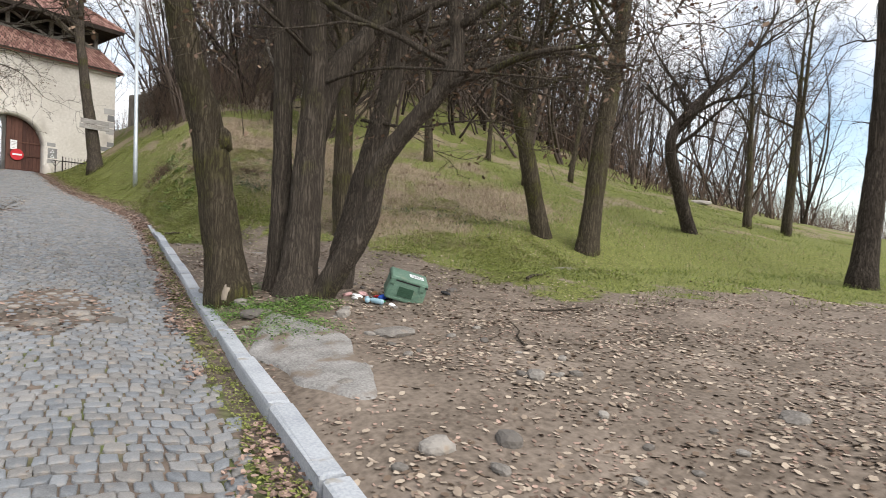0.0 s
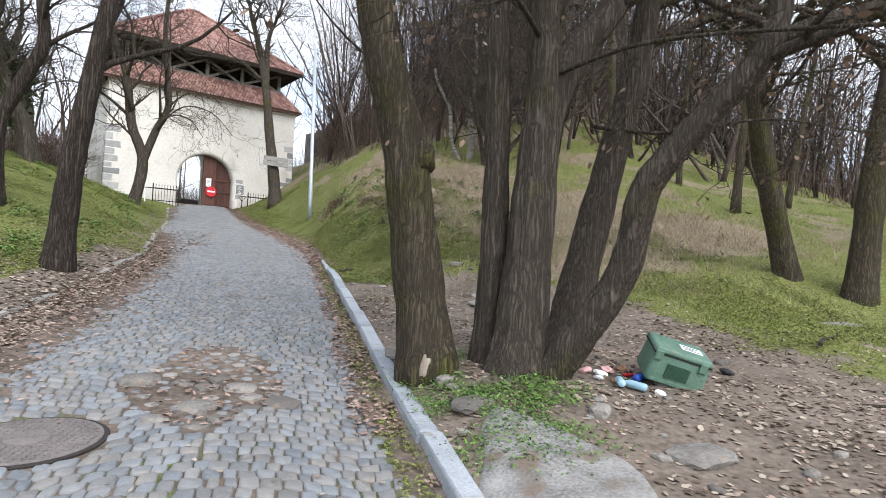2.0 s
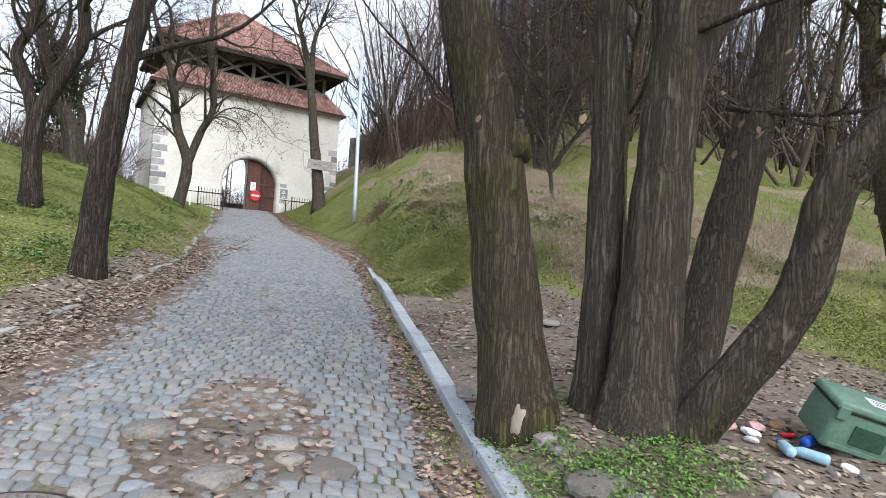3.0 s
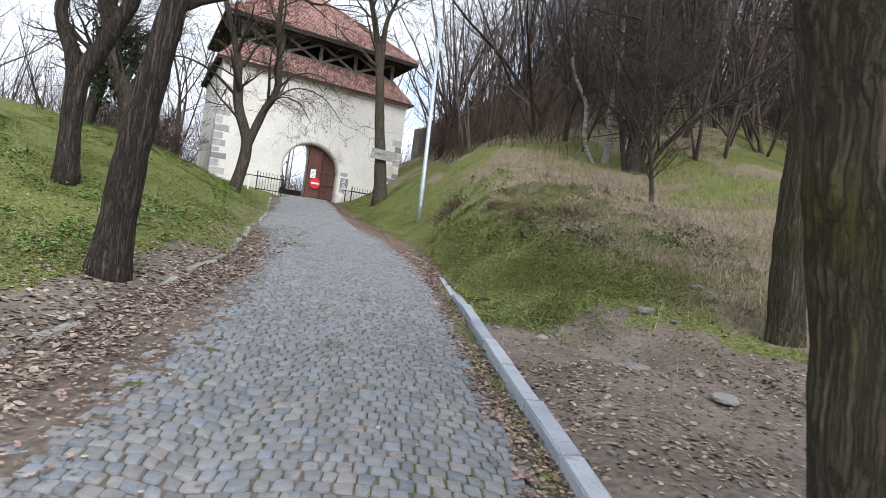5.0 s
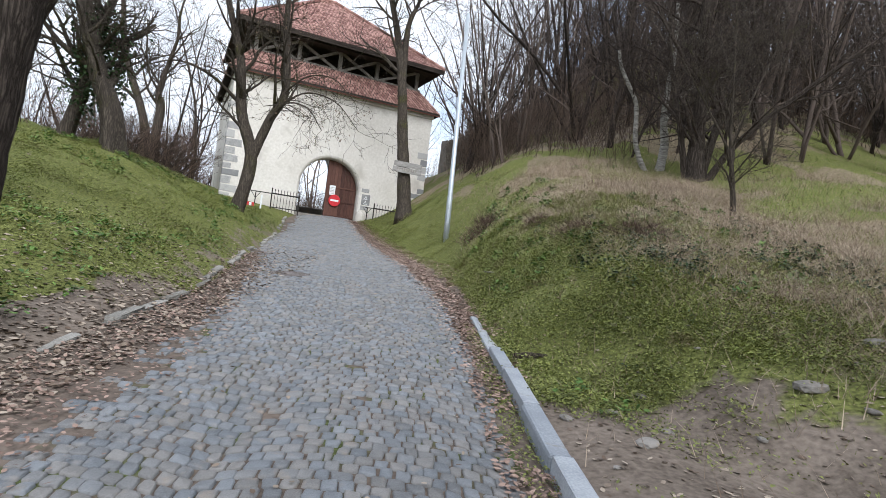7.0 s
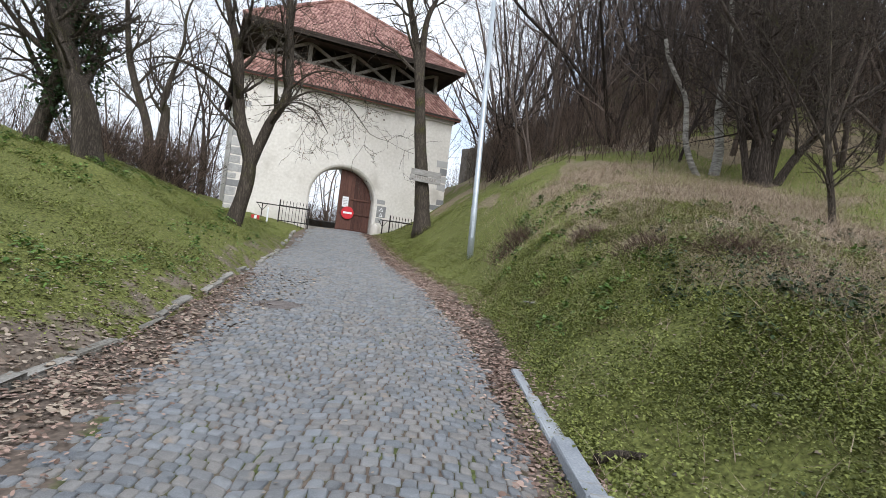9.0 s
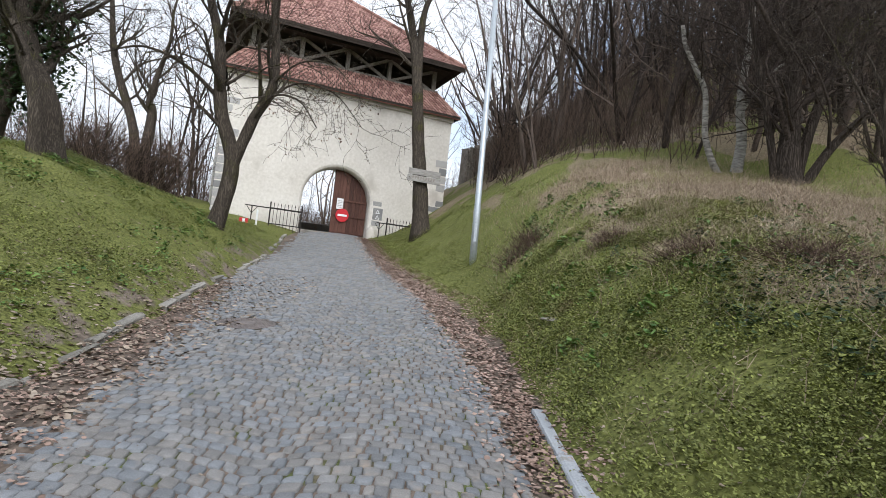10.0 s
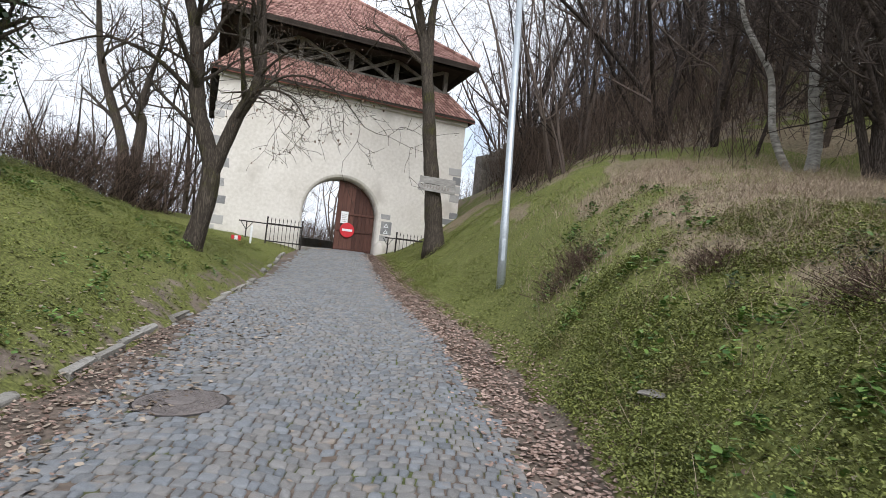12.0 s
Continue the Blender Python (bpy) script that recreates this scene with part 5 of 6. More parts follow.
def tapered(lo, hi, top, bevel):
    b = bmesh.new()
    bmesh.ops.create_cube(b, size=1.0)
    for v in b.verts:
        k = top if v.co.z > 0 else 1.0
        c = [(lo[i] + hi[i]) / 2 for i in range(3)]
        h = [(hi[i] - lo[i]) for i in range(3)]
        v.co = Vector((c[0] + v.co.x * h[0] * k, c[1] + v.co.y * h[1] * k, c[2] + v.co.z * h[2]))
    bmesh.ops.bevel(b, geom=b.edges[:], offset=bevel, segments=3, affect="EDGES", profile=0.5)
    me = bpy.data.meshes.new("body")
    b.to_mesh(me)
    b.free()
    me.shade_smooth()
    return me


part("body", tapered((-0.235, -0.21, -0.02), (0.235, 0.21, 0.27), 0.94, 0.035), GREEN_PLASTIC, crate)
part("lid", tapered((-0.233, -0.208, 0.262), (0.233, 0.208, 0.315), 0.93, 0.02), GREEN_PLASTIC, crate)
part("seam", Shape().box((-0.228, -0.203, 0.250), (0.228, 0.203, 0.266), bevel=0.004), BLACK, crate, "black rubber seal")
part("label_plate", Shape().box((0.00, -0.07, 0.314), (0.17, 0.06, 0.3175), bevel=0.001), WHITE, crate, "torn white label with dark print")
for k in range(3):
    part("print", Shape().box((0.02, 0.02 - k * 0.035, 0.3178), (0.15 - 0.03 * (k % 2), 0.034 - k * 0.035, 0.3185)), BLACK, crate)
# Thin raised plate; its darker green paints the shade of a hollow.
part("recess_shade", Shape().box((-0.10, -0.216, 0.06), (0.08, -0.203, 0.19), bevel=0.004), mat("shaded_green_plastic", (0.02, 0.055, 0.035), (0.045, 0.10, 0.065), 4, 0.5), crate)
for x in (-0.19, 0.16):
    part("latch", Shape().box((x - 0.03, -0.222, 0.2), (x + 0.03, -0.2, 0.285), bevel=0.006), GREEN_PLASTIC, crate)
part("foot_rib", Shape().box((-0.2, -0.214, 0.0), (0.2, -0.2, 0.03), bevel=0.004), GREEN_PLASTIC, crate)


def bottle(x, y, turn, material, label, length=0.19, rad=0.03):
    ob = thing("bottle", pose(x, y, lay(x, y) + rad + 0.01, 0, 86, turn), label, "bottle", "rubbish by the trees")
    part("body", Shape().tube([(0, 0, 0), (0, 0, 0.01), (0, 0, length * 0.62), (0, 0, length * 0.8), (0, 0, length * 0.9)], [rad * 0.8, rad, rad, rad * 0.45, rad * 0.36], 14), material, ob, smooth=True)
    part("cap", Shape().tube([(0, 0, length * 0.9), (0, 0, length)], [rad * 0.42, rad * 0.42], 12), BLUE if material is not BLUE else WHITE, ob)


def crumple(x, y, size, material, label, k):
    ob = part("wrapper", rock_mesh(k, size, size * 0.7, size * 0.35, 0.3), material)
    ob.matrix_world = pose(x, y, lay(x, y) + size * 0.3, 10, 12, k * 40)
    tagged(ob, label, "litter", "rubbish by the trees")


GREEN_GLASS = mat("green_wrapper", (0.02, 0.16, 0.07), (0.05, 0.28, 0.12), 5, 0.4)
BROWN = mat("brown_cardboard", (0.18, 0.10, 0.05), (0.34, 0.21, 0.12), 5, 0.8)
PINK = mat("pale_pink_paper", (0.55, 0.30, 0.30), (0.75, 0.5, 0.5), 5, 0.7)
bottle(2.78, 6.28, 70, CYAN, "pale blue plastic bottle lying on leaves")
bottle(2.98, 6.42, 20, BLUE, "crushed dark blue plastic bottle", 0.2)
bottle(2.92, 6.18, 120, CYAN, "clear blue crumpled water bottle", 0.22)
for k, (x, y, s, m_, lab) in enumerate(((2.80, 6.62, 0.07, WHITE, "crumpled white paper"), (2.90, 6.70, 0.08, PINK, "pinkish torn paper"), (2.72, 6.52, 0.06, WHITE, "white plastic cup"), (3.02, 6.58, 0.05, RED, "red crumpled wrapper"),
                                        (2.96, 6.30, 0.05, GREEN_GLASS, "green crumpled wrapper"), (2.70, 6.70, 0.07, PINK, "faded pink packaging"), (3.05, 6.72, 0.06, BROWN, "brown torn cardboard"), (3.02, 6.15, 0.05, WHITE, "white plastic lid"),
                                        (2.84, 6.45, 0.05, BROWN, "brown paper scrap"), (3.9, 6.5, 0.07, BLACK, "black plastic scrap"))):
    crumple(x, y, s, m_, lab + " on the leaf litter", k)

# ---- board on the tree, small posts ----
board = thing("wooden_sign", pose(-0.52, 32.58, 6.05, 0, 3, 6), "weathered grey wooden board nailed to a trunk", "sign")
for k, (z0, z1, w) in enumerate(((-0.24, -0.02, 0.60), (0.0, 0.22, 0.58))):
    part("plank", Shape().box((-w, -0.02, z0), (w, 0.02, z1), bevel=0.006), BOARD, board)
for k in range(9):
    part("faded_letter", Shape().box((-0.42 + k * 0.095, -0.023, -0.15), (-0.37 + k * 0.095, -0.0205, -0.05)), TIMBER, board)
marker = thing("marker_post", pose(-6.45, 33.2, lay(-6.45, 33.2)), "small white marker post in the grass", "post")
part("shaft", Shape().tube([(0, 0, -0.2), (0, 0, 0.55), (0, 0, 0.6)], [0.035, 0.035, 0.01], 12), WHITE, marker)
hyd = thing("hydrant_plate", pose(-6.75, 32.7, lay(-6.75, 32.7) - 0.2, 0, 0, 20), "small red and white plate on a stub", "sign")
part("stub", Shape().tube([(0, 0, -0.2), (0, 0, 0.2)], [0.02, 0.02], 8), IRON, hyd)
part("plate", Shape().box((-0.15, -0.02, 0.14), (0.15, 0.01, 0.34), bevel=0.008), RED, hyd)
part("white_mark", Shape().box((-0.05, -0.024, 0.17), (0.05, -0.0205, 0.33)), WHITE, hyd)

# ---- beyond the gate ----
# Added block: stands in for the dark band of shaded road under the tower.
step = thing("stone_step", tower_m, "dark block standing in for the shaded road behind the gateway", "step", kind="structure")
part("block", Shape().box((AL - 0.3, TD + 0.3, 3.4), (AR + 0.3, TD + 0.9, 4.68), bevel=0.05), STONE, step)
for k, x in enumerate((3.3, 3.75, 4.2, 4.75)):
    fp = thing("flag_pole", tower_m @ pose(x - 0.9, TD + 4.5 + 0.3 * k, 3.8), "thin pale metal flag pole behind the gate", "pole", "flag poles behind the gate")
    part("shaft", Shape().tube([(0, 0, 0), (0, 0, 7.5)], [0.04, 0.028], 8), ZINC, fp)
shed = thing("shed", tower_m @ pose(1.2, TD + 13, 3.9), "low dark shed with a shingled roof beyond the gate", "shed")
part("wall", Shape().box((-3, 0, -0.5), (2.5, 3, 1.5)), DARK_WOOD, shed)
part("roof", Shape().add([(-3.3, -0.4, 1.4), (2.8, -0.4, 1.4), (2.8, 1.5, 2.3), (-3.3, 1.5, 2.3), (-3.3, 3.4, 1.4), (2.8, 3.4, 1.4)], [(0, 1, 2, 3), (3, 2, 5, 4), (0, 3, 4), (1, 5, 2)]), TIMBER, shed)

# rubble castle wall climbing the hill beside the tower
def rubble_wall(p, q, h, label):
    p, q = np.array(p, float), np.array(q, float)
    ln = float(np.linalg.norm(q - p))
    ang = math.degrees(math.atan2(q[1] - p[1], q[0] - p[0]))
    zb = [lay(*(p + (q - p) * k / 8)) for k in range(9)]
    ob = thing("stone_wall", pose(p[0], p[1], 0, 0, 0, ang), label, "wall", kind="structure")
    core = Shape()
    for k in range(8):
        core.box((ln * k / 8, 0.03, zb[k] - 1), (ln * (k + 1) / 8, 0.57, zb[k] + h + 0.05 * (k % 3)))
    part("core", core, WALL_STONE, ob)
    r = random.Random(3)
    st = Shape()
    for k in range(900):
        x, t = r.uniform(0, ln - 0.4), r.random()
        z = float(np.interp(x, np.linspace(0, ln, 9), zb)) + t * (h - 0.2)
        st.box((x, r.uniform(-0.05, 0.0), z), (x + r.uniform(0.2, 0.5), 0.2, z + r.uniform(0.12, 0.26)))
    tagged(part("rubble_stones", st, WALL_STONE, ob), kind="stuff")


rubble_wall((1.4, 44.5), (13, 53), 2.0, "ruined grey rubble wall climbing the wooded hill")

# ---- woods ----
def wood_tree(seed, h, rad, label_i):
    r = random.Random(seed)
    ob = thing("woodland_tree", pose(0, 0, -200), ("tall thin bare woodland tree with dense twigs", "bare woodland tree with spreading grey limbs", "slim many-branched bare tree of the wood")[label_i], "tree", "trees of the wood")
    sh = Shape()
    pts, top = wiggle_line((0, 0, -0.4), (r.gauss(0, 0.1), r.gauss(0, 0.1), 1), h, 9, r, 0.06, 0.03)
    rd = np.linspace(rad, rad * 0.25, 10)
    sh.tube(pts, rd, 7)
    stems = [pts]
    for k in range(1 + seed % 3):
        p2, _ = wiggle_line(pts[k % 2], (r.gauss(0, 0.35), r.gauss(0, 0.35), 1), h * r.uniform(0.65, 0.9), 9, r, 0.08, 0.04)
        sh.tube(p2, np.linspace(rad * 0.7, rad * 0.2, 10), 6)
        stems.append(p2)
    part("trunk", sh, WOODS, ob, smooth=True)
    cr = Shape()
    for k in range(12):
        i = 2 + int(7 * (k + r.random()) / 12)
        a = r.uniform(0, 6.28)
        grow(cr, stems[k % len(stems)][i], (math.cos(a), math.sin(a), r.uniform(0.5, 1.5)), h * r.uniform(0.16, 0.34), rd[i] * 0.5, 1, r, (0, 4, 3), up=0.08, sides=(5, 4, 3, 3))
    part("crown", cr, WOODS, ob)
    return ob


kinds = [wood_tree(s, h, rd, s % 3) for s, h, rd in ((1, 9, 0.07), (2, 11, 0.095), (3, 7.5, 0.055), (4, 10, 0.08), (5, 8.5, 0.10), (6, 6.5, 0.048), (7, 9.5, 0.065), (9, 8, 0.06))]
wr = random.Random(9)
spots = []


def free(x, y, gap):
    return all((x - a) ** 2 + (y - b) ** 2 > gap * gap for a, b in spots)


def plant(n, pick, gap):
    k = tries = 0
    while k < n and tries < n * 40:
        tries += 1
        x, y = pick()
        if free(x, y, gap):
            spots.append((x, y))
            k += 1


def hill_spot():
    x = wr.uniform(2.5, 48) if wr.random() < 0.6 else wr.uniform(3, 20)
    y0 = 27 + 0.32 * max(0, x - 7) + (4 if x < 5 else 0)
    y = y0 + abs(wr.gauss(0, 13))
    return (x + 9, y) if x < 9 and y > 37 and wr.random() < 0.3 else (x, y)


plant(124, hill_spot, 1.1)
plant(14, lambda: (wr.uniform(9, 20), wr.uniform(26, 34)), 1.0)
plant(34, lambda: (wr.uniform(11, 34), wr.uniform(27, 40)), 1.0)
plant(56, lambda: (wr.uniform(9, 34), wr.uniform(31, 50)), 1.0)
plant(20, lambda: (wr.uniform(2.2, 10), wr.uniform(35, 52)), 1.0)
plant(34, lambda: (wr.uniform(-55, -10), wr.uniform(32, 75)), 2.0)
plant(10, lambda: (wr.uniform(-30, -11), wr.uniform(14, 30)), 2.0)
plant(14, lambda: (wr.uniform(24, 60), wr.uniform(14, 34)), 2.0)
plant(28, lambda: (wr.uniform(17, 44), wr.uniform(23, 42)), 1.4)
plant(14, lambda: (wr.uniform(-17, 0), wr.uniform(50, 75)), 1.8)
plant(8, lambda: (wr.uniform(-25, 25), wr.uniform(-30, -8)), 3.0)
for i, (x, y) in enumerate(spots):
    src = kinds[i % len(kinds)]
    m = pose(x, y, lay(x, y), wr.gauss(0, 3), wr.gauss(0, 3), wr.uniform(0, 360)) @ Matrix.Scale(wr.uniform(0.95, 1.4), 4)
    if i < len(kinds):
        src.matrix_basis = m
    else:
        ob = copy_thing(src, m)
        ob.scale = (m.to_scale())


def thicket(places, g, height, spread, rad=0.006, forks=2):
    """Upright bare shoots with side twigs, as three-sided rods."""
    n = len(places)
    tops = places + np.stack([g.normal(0, spread, n), g.normal(0, spread, n), height * g.uniform(0.5, 1.3, n)], 1)
    mids = (places + tops) / 2 + g.normal(0, 0.08, (n, 3)) * height[:, None] * 0.6
    segs = [(places, mids, rad * 1.6), (mids, tops, rad)]
    for _ in range(forks):
        t = g.uniform(0.1, 0.9, n)[:, None]
        a = mids * (1 - t) + tops * t
        b = a + np.stack([g.normal(0, 0.22, n), g.normal(0, 0.22, n), g.uniform(0.02, 0.4, n)], 1) * height[:, None] * 0.8
        segs.append((a, b, rad * 0.7))
    V, F, base = [], [], 0
    for a, b, w in segs:
        d = b - a
        s = np.cross(d, [0.3, 0.9, 0.2])
        s /= np.linalg.norm(s, axis=1)[:, None] + 1e-9
        u = np.cross(d, s)
        u /= np.linalg.norm(u, axis=1)[:, None] + 1e-9
        ring = [s, -0.5 * s + 0.87 * u, -0.5 * s - 0.87 * u]
        v = np.stack([a + r_ * w for r_ in ring] + [b + r_ * w * 0.5 for r_ in ring], 1)
        f = np.array([(0, 1, 4, 3), (1, 2, 5, 4), (2, 0, 3, 5)])
        F.append(((np.arange(n) * 6)[:, None, None] + f[None]).reshape(-1, 4) + base)
        V.append(v.reshape(-1, 3))
        base += n * 6
    return quick_mesh("twigs", np.concatenate(V), np.concatenate(F))


g = np.random.default_rng(21)


def spread_points(n, x0, x1, y0, y1, accept):
    x, y = g.uniform(x0, x1, n), g.uniform(y0, y1, n)
    k = g.random(n) < accept(x, y)
    return x[k], y[k]


def on_land(x, y, up=0.0):
    return np.stack([x, y, land(x, y) + up], 1)


x, y = spread_points(42000, 1.5, 45, 24, 62, lambda x, y: 0.72 * woods_cover(x, y) * smooth01((patchy(x, y, 2.6, 4.4) - 0.25) / 0.3))
tagged(part("undergrowth", thicket(on_land(x, y), g, np.full(len(x), 2.3) * (0.35 + patchy(x, y, 2.1, 7.7)), 0.6, 0.006), TWIG), "tangled bare brown shoots under the woodland trees", "undergrowth", kind="stuff")
x, y = spread_points(5200, -40, -7.5, 22, 55, lambda x, y: 0.8 * smooth01((edge_left(y) - x - 4) / 2) * (y > 24 + 0.5 * (x + 8)))
tagged(part("brushwood", thicket(on_land(x, y), g, 2.4 * (0.25 + patchy(x, y, 2.3, 1.5)), 0.6, 0.008), TWIG), "bare brush on the far side of the bank", "undergrowth", kind="stuff")
x, y = spread_points(5500, 22, 75, 16, 45, lambda x, y: 0.7 * smooth01((y - 17 - 0.1 * (x - 22)) / 6))
tagged(part("brushwood", thicket(on_land(x, y), g, np.full(len(x), 2.0), 0.6, 0.012), TWIG), "bare brush along the crest of the slope", "undergrowth", kind="stuff")
x, y = spread_points(2600, 2.2, 10, 31, 46, lambda x, y: 0.55 + 0 * x)
tagged(part("brushwood", thicket(on_land(x, y), g, np.full(len(x), 1.3), 0.6, 0.007), TWIG), "low bare brush on the slope beside the tower", "undergrowth", kind="stuff")
x, y = spread_points(3200, -17, 1, 47, 64, lambda x, y: 0.8 + 0 * x)
tagged(part("brushwood", thicket(on_land(x, y), g, np.full(len(x), 1.8), 0.4, 0.009), TWIG), "bare brush beyond the gate", "undergrowth", kind="stuff")


def bush(x, y, rad, n, label, rod=0.005):
    c = on_land(np.full(n, x), np.full(n, y)) + np.stack([g.normal(0, rad * 0.35, n), g.normal(0, rad * 0.35, n), np.zeros(n)], 1)
    ob = part("bramble", thicket(c, g, np.full(n, rad * 1.2), rad * 0.6, rod, 5), TWIG)
    tagged(ob, label, "bush", "dead bushes on the bank")


def bramble_mat(x, y, wide, high, label):
    """Matted dead canes: crossing shoots, thickest in the middle."""
    n = 420
    a, rr = g.uniform(0, 2 * np.pi, n), wide * np.sqrt(g.random(n))
    c = on_land(x + rr * np.cos(a), y + rr * np.sin(a), -0.02)
    tall = high * (0.2 + np.exp(-((rr / wide) ** 2) * 2)) * g.uniform(0.4, 1.3, n)
    tagged(part("bramble", thicket(c, g, tall, wide * 0.55, 0.003, 4), BRAMBLE), label, "bush", "dead bushes on the bank")


bramble_mat(1.72, 22.1, 0.34, 0.36, "dense dead bramble tangle beside the verge")
bramble_mat(2.8, 17.7, 0.35, 0.2, "low dead bramble in dry grass")
bramble_mat(3.6, 16.9, 0.4, 0.2, "low dead bramble in dry grass")
bramble_mat(2.55, 19.6, 0.25, 0.16, "low dead bramble in dry grass")
bush(-13, 33, 1.6, 300, "dark leafless shrub behind the bank", 0.01)
bush(-11.5, 35, 1.7, 300, "dark leafless shrub behind the bank", 0.01)
bush(3.2, 36.5, 1.3, 260, "leafless shrub at the tower corner", 0.008)

# ---- grass, herbs, litter ----
def blades(x, y, height, width, lean):
    n = len(x)
    p = on_land(x, y, -0.01)
    a = g.uniform(0, 2 * np.pi, n)
    s = np.stack([np.cos(a), np.sin(a), np.zeros(n)], 1) * width
    h = height * g.uniform(0.5, 1.4, n)
    off = np.stack([g.normal(0, lean, n), g.normal(0, lean, n), np.ones(n)], 1) * h[:, None]
    bend = np.stack([g.normal(0, lean, n), g.normal(0, lean, n), -0.15 * np.ones(n)], 1) * h[:, None] * 0.6
    mid = p + off * 0.6
    v = np.stack([p - s, p + s, mid, mid - s * 0.6, mid + s * 0.6, p + off + bend], 1).reshape(-1, 3)
    i = (np.arange(n) * 6)[:, None]
    f = np.concatenate([i + np.array([[0, 1, 2]]), i + np.array([[3, 4, 5]])])
    return quick_mesh("blades", v, f)


def meadow(x, y):
    side = (x > edge_right(y) + 0.12) | (x < edge_left(y) - 0.12)
    return side * np.clip(1 - 1.15 * soil_cover(x, y) - 0.55 * dry_cover(x, y) - 0.8 * woods_cover(x, y), 0.0, 1) * (0.62 + 0.38 * bumps(x, y, 1.6))


x, y = spread_points(225000, -3.2, 8.5, 4.0, 37, lambda x, y: meadow(x, y) * (x > edge_right(y)))
tagged(part("grass", blades(x, y, 0.075, 0.0035, 0.5), BLADE), "short green grass on the verge bank and slope", "grass", kind="stuff")
x, y = spread_points(130000, -10.5, -2.3, 6, 34, meadow)
tagged(part("grass", blades(x, y, 0.075, 0.0035, 0.5), BLADE), "short green grass on the rounded bank beside the road", "grass", kind="stuff")
x, y = spread_points(110000, 5, 26, 5, 27, meadow)
tagged(part("grass", blades(x, y, 0.10, 0.007, 0.5), BLADE), "bright green grass of the open slope", "grass", kind="stuff")


def herbs(x, y, size, per, name, material, label, tall=0.17):
    n = len(x)
    p = np.repeat(on_land(x, y), per, 0)
    p += np.stack([g.normal(0, 0.06, n * per), g.normal(0, 0.06, n * per), np.repeat(g.uniform(0.02, tall, n), per) * g.uniform(0.1, 1, n * per)], 1)
    tagged(part(name, leaf_mesh(p, g, size, True, name, 0.5, False), material), label, "plants", kind="stuff")


def verge(x, y):
    d = x - edge_right(y)
    near = np.exp(-np.clip(d, 0, None) / 3.0) * (d > 0.08)
    return meadow(x, y) * near


def clumps(x, y, shift=0.0):
    return smooth01((patchy(x, y, 0.55, shift) - 0.22) / 0.35) * (0.35 + 0.65 * smooth01((patchy(x, y, 1.9, shift + 2) - 0.2) / 0.35))


x, y = spread_points(120000, -3.0, 7.0, 12, 36, lambda x, y: 0.9 * verge(x, y) * clumps(x, y))
herbs(x, y, 0.034, 6, "weeds", HERB, "leafy green weeds covering the verge", 0.15)
x, y = spread_points(130000, 1.1, 5.0, 12.3, 21, lambda x, y: 0.95 * np.clip(meadow(x, y) + 0.15, 0, 1) * clumps(x, y, 6.0) * (x > edge_right(y) + 0.08))
herbs(x, y, 0.024, 6, "weeds", HERB, "dense small-leaved weeds on the verge", 0.10)
x, y = spread_points(115000, -9.5, -2.4, 8, 33, lambda x, y: 0.7 * meadow(x, y) * clumps(x, y, 9.0))
herbs(x, y, 0.03, 6, "weeds", HERB, "leafy green weeds in the bank's grass", 0.12)
x, y = spread_points(5200, 1.22, 3.0, 4.6, 8.0, lambda x, y: np.clip(1.35 - np.hypot((x - 1.6) / 0.75, (y - 6.3) / 1.0), 0, 1) * (patchy(x, y, 0.35, 2.0) > 0.42))
herbs(x, y, 0.024, 9, "weeds", BROAD, "small bright green weeds round the tree roots", 0.05)
x, y = spread_points(42000, 1.3, 8.5, 7.5, 15.5, lambda x, y: 0.6 * (1 - 0.93 * soil_cover(x, y)) * (patchy(x, y, 0.8, 1.1) > 0.4) * (x > edge_right(y) + 0.25) * np.interp(y - 0.5 * np.clip(4 - x, -2, 4), (7.5, 10), (0.08, 1)))
herbs(x, y, 0.03, 6, "weeds", HERB, "patchy green weeds at the foot of the slope", 0.07)


def herb_tufts(places, leaf, per, spread, material, label):
    """Rosettes of broad leaves, each rising from one root."""
    c = np.repeat(places, per, 0)
    k = len(c)
    a, rr = g.uniform(0, 2 * np.pi, k), np.abs(g.normal(0, spread, k))
    c = c + np.stack([rr * np.cos(a), rr * np.sin(a), g.uniform(0.02, 0.16, k) * np.exp(-rr / 0.25)], 1)
    c[:, 2] += land(c[:, 0], c[:, 1]) - np.repeat(land(places[:, 0], places[:, 1]), per)
    tagged(part("broadleaf_weeds", leaf_mesh(c, g, leaf, True, "broadleaf_weeds", 0.35), material), label, "plants", kind="stuff")


x, y = spread_points(900, 1.4, 6.5, 12.6, 27, lambda x, y: 0.5 * np.exp(-np.clip(x - edge_right(y), 0, 9) / 2.6) * (x > edge_right(y) + 0.3) * (patchy(x, y, 1.4, 4.0) > 0.45))
herb_tufts(on_land(x, y), 0.062, 40, 0.11, BROAD, "clumps of broad-leaved green weeds on the verge")
x, y = spread_points(1500, -8.5, -2.8, 11, 31, lambda x, y: 0.4 * (edge_left(y) - x > 0.4) * (patchy(x, y, 1.4, 4.0) > 0.5))
herb_tufts(on_land(x, y), 0.055, 34, 0.12, BROAD, "clumps of broad-leaved green weeds on the bank")
x, y = spread_points(420, 2.3, 6.5, 13, 19, lambda x, y: 0.5 * (patchy(x, y, 1.2, 6.6) > 0.6))
herb_tufts(on_land(x, y), 0.05, 40, 0.14, IVY, "dark ivy clumps in dead grass")
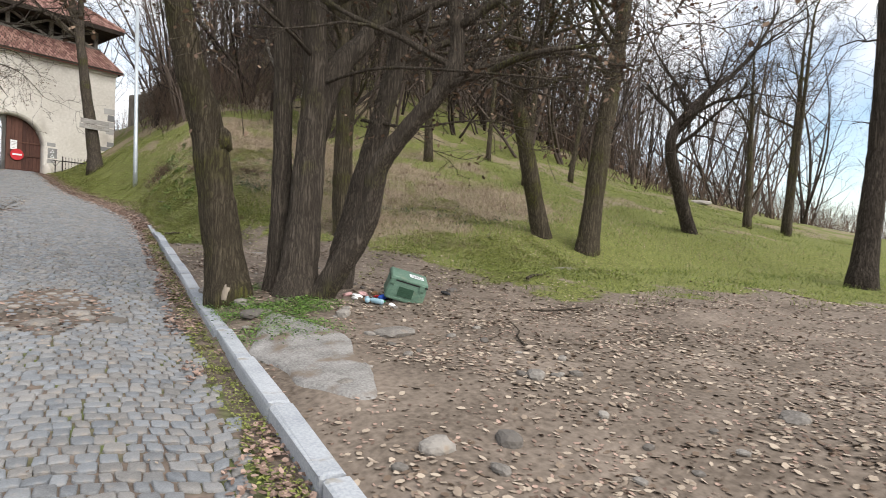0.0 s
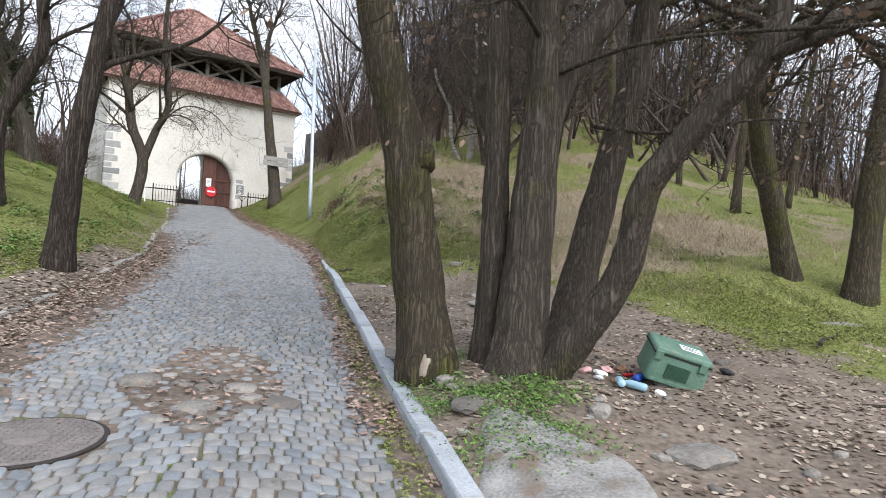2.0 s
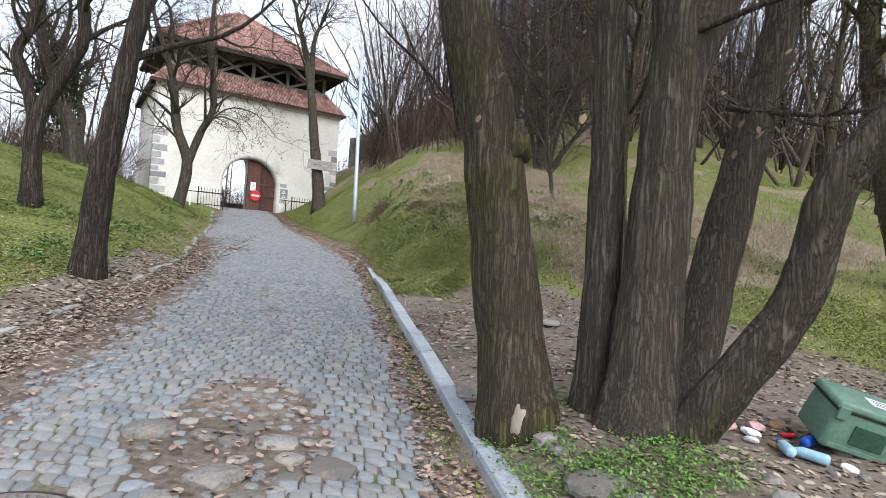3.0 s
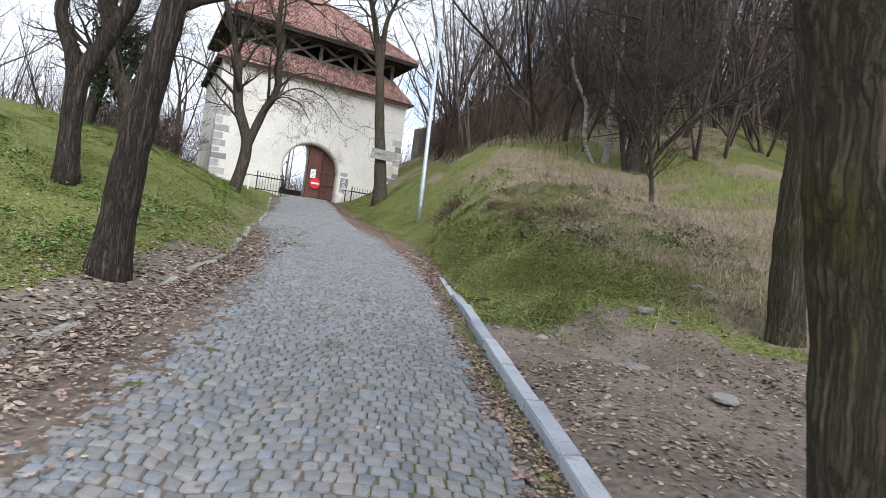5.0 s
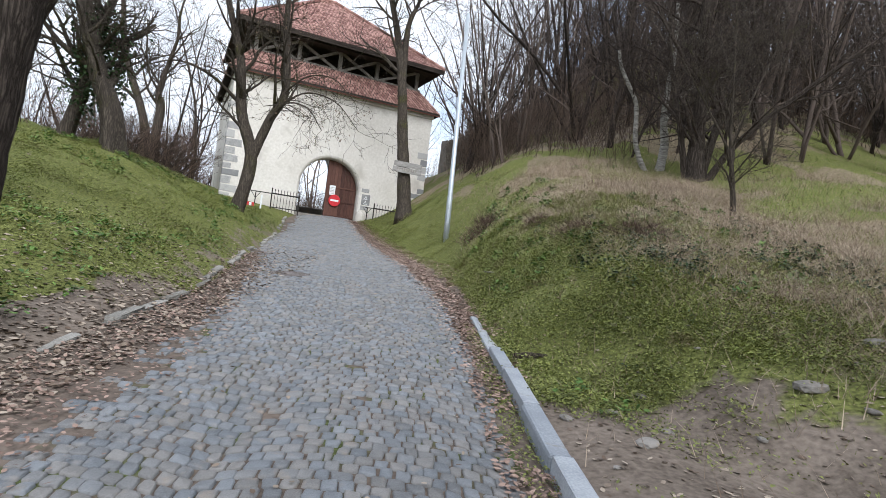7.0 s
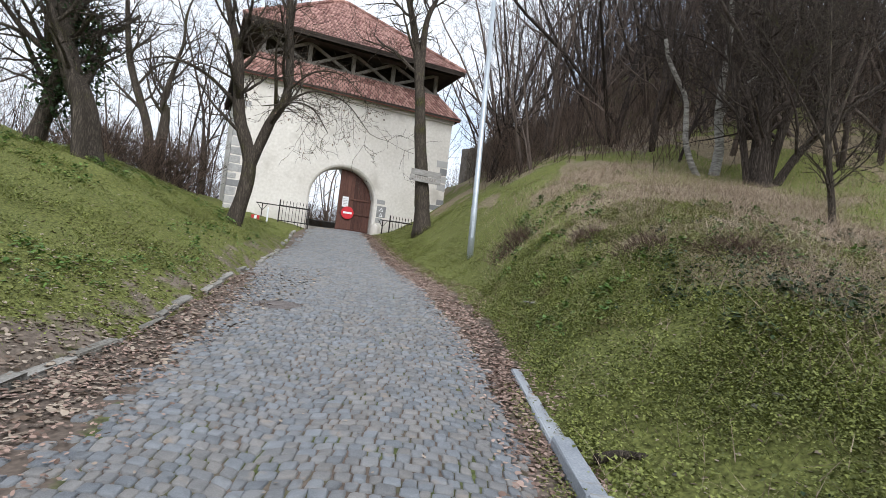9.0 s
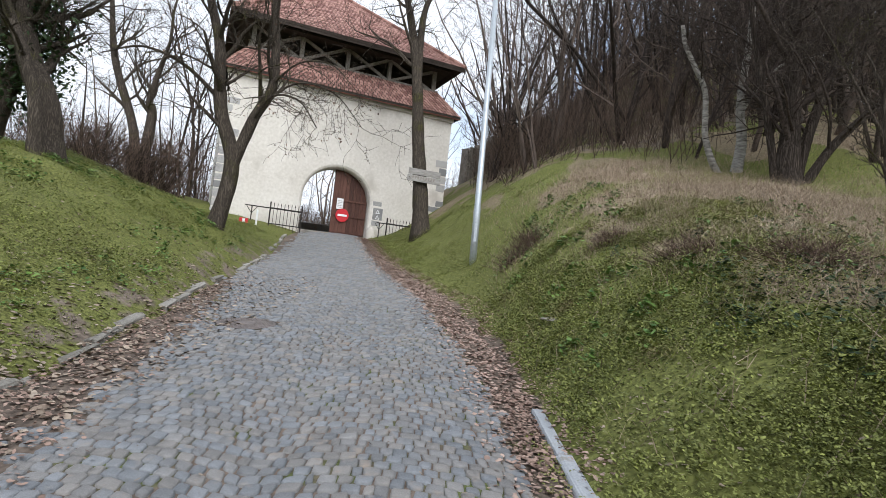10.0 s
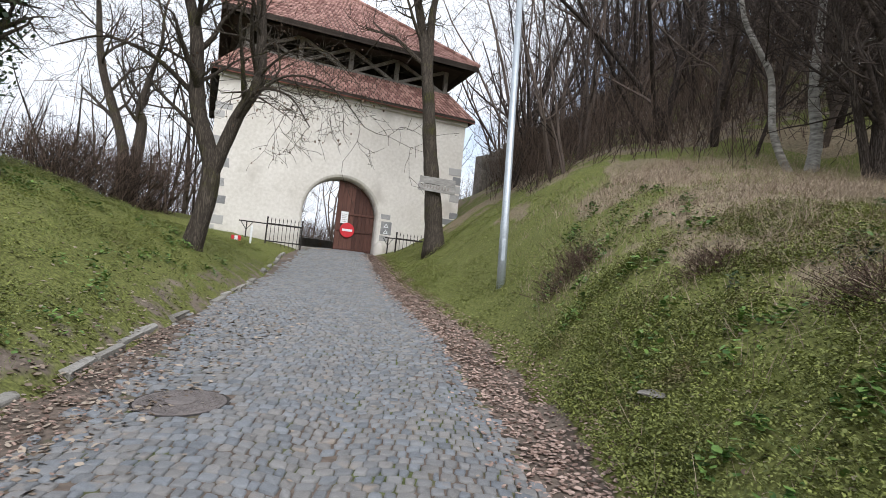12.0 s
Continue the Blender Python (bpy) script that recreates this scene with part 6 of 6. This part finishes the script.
x, y = spread_points(2400, 0.93, 1.12, 1, 16, lambda x, y: 0.7 + 0 * x)
p = np.stack([x, y, road_top(x, y)], 1).repeat(5, 0) + g.normal(0, 0.02, (len(x) * 5, 3)) * (1, 1, 0.3) + (0, 0, 0.01)
tagged(part("weeds", leaf_mesh(p, g, 0.022, True, "weeds", 0.4, False), HERB), "weeds and moss in the gutter along the kerb", "plants", kind="stuff")
x, y = spread_points(4500, 2, 12, 10.5, 22, lambda x, y: np.clip(np.exp(-(((x - 3.6) / 1.0) ** 2 + ((y - 15.6) / 1.3) ** 2)) + 0.9 * np.exp(-(((x - 7.6) / 1.3) ** 2 + ((y - 12.6) / 0.9) ** 2)), 0, 1))
herbs(x, y, 0.05, 6, "ivy", IVY, "dark ivy patch creeping over the slope")


def straw_at(x, y):
    return np.clip(dry_cover(x, y) * 1.2, 0, 1) * (0.6 + 0.4 * bumps(x, y, 1.3))


x, y = spread_points(190000, 1.2, 12, 10, 28, lambda x, y: straw_at(x, y) * (0.25 + 0.75 * smooth01((patchy(x, y, 0.42, 3.3) - 0.35) / 0.25)))
tagged(part("dead_grass", blades(x, y, 0.27 * (0.5 + patchy(x, y, 0.8, 5.5)), 0.0038, 0.55), STRAW), "tall matted pale brown dead grass", "grass", kind="stuff")
x, y = spread_points(90000, 1.4, 20, 9, 29, lambda x, y: 0.45 * meadow(x, y) * smooth01((patchy(x, y, 0.7, 2.9) - 0.3) / 0.35))
tagged(part("dead_grass", blades(x, y, 0.14, 0.003, 0.6), STRAW), "dead stalks among the green grass", "grass", kind="stuff")


def litter(n, x0, x1, y0, y1, accept, size, material, label, road_side=False):
    x, y = spread_points(n, x0, x1, y0, y1, accept)
    z = road_top(x, y) + 0.012 if road_side else np.where((x < edge_right(y)) & (x > edge_left(y)), road_top(x, y), land(x, y))
    p = np.stack([x, y, z + g.uniform(0.002, 0.008, len(x))], 1)
    tagged(part("leaf_litter", leaf_mesh(p, g, size, True, "leaf_litter", 0.16, True, 0.3), material), label, "leaves", kind="stuff")


def off_patch(x, y):
    return 0.4 + 0.6 * (np.hypot((x - 1.74) / 0.5, (y - 4.8) / 1.15) > 1)


litter(52000, 1.25, 13, 0.3, 11, lambda x, y: soil_cover(x, y) * off_patch(x, y) * (0.15 + 0.85 * smooth01((patchy(x, y, 0.7, 1.9) - 0.3) / 0.3)) * np.interp(x, (1, 5, 13), (0.7, 0.7, 0.5)), 0.05, LEAF, "pale brown fallen leaves on the bare yard")
litter(40000, 1.25, 11, 0.3, 11, lambda x, y: soil_cover(x, y) * off_patch(x, y) * 0.6 * smooth01((patchy(x, y, 0.5, 8.9) - 0.25) / 0.3), 0.03, LEAF_RED, "brown leaf crumbs on the bare yard")
litter(36000, -3.4, -0.9, 3, 26, lambda x, y: np.clip((cobble_left(y) + 0.45 - x) * 1.6, 0, 1) ** 1.5 * 0.8, 0.036, LEAF_RED, "rusty leaf crumbs on the road's edge", True)
litter(46000, -7, -1.9, 5, 24, lambda x, y: np.clip(np.exp(-np.clip(edge_left(y) - x, 0, 9) / 1.1) * np.interp(y, (5, 14, 18, 24), (1, 0.8, 0.35, 0.1)), 0, 1), 0.06, LEAF, "fallen leaves along the worn kerb")
litter(95000, -3.2, 1.35, 13.5, 36, lambda x, y: np.clip((x - cobble_right(y) + 0.36) * 2, 0, 1) ** 1.3 * (x < edge_right(y) + 0.35) * 0.95, 0.046, LEAF_PINK, "rust-coloured leaves drifted along the verge")
litter(6500, 0.78, 1.15, 1, 17, lambda x, y: 0.9 * (patchy(x, y, 0.5, 3.7) > 0.35), 0.04, LEAF_RED, "brown leaves in the gutter by the kerb", True)
litter(1500, -1.9, 0.9, 1, 34, lambda x, y: 0.5 * (x > cobble_left(y)) * (x < cobble_right(y)), 0.032, LEAF, "single leaves scattered over the setts", True)
litter(30000, 1.2, 9, 8, 24, lambda x, y: 0.34 * (x > edge_right(y) + 0.1) + 0 * y, 0.045, LEAF, "scattered leaves on the grassy bank")
litter(500, -0.8, 0.55, 6.1, 8.3, lambda x, y: 0.8 * hole_depth(x, y), 0.05, LEAF_RED, "brown leaves caught in the broken patch", True)

# setts nearest the walk
for v, x, y in zip(single, cx[nearest], cy[nearest]):
    ob = part("cobblestone", Shape().add(v, SETT_FACES), SETT_ONE, road)
    ob.matrix_world = pose(x, y, float(road_top(x, y)), 4.8, 0, 0)
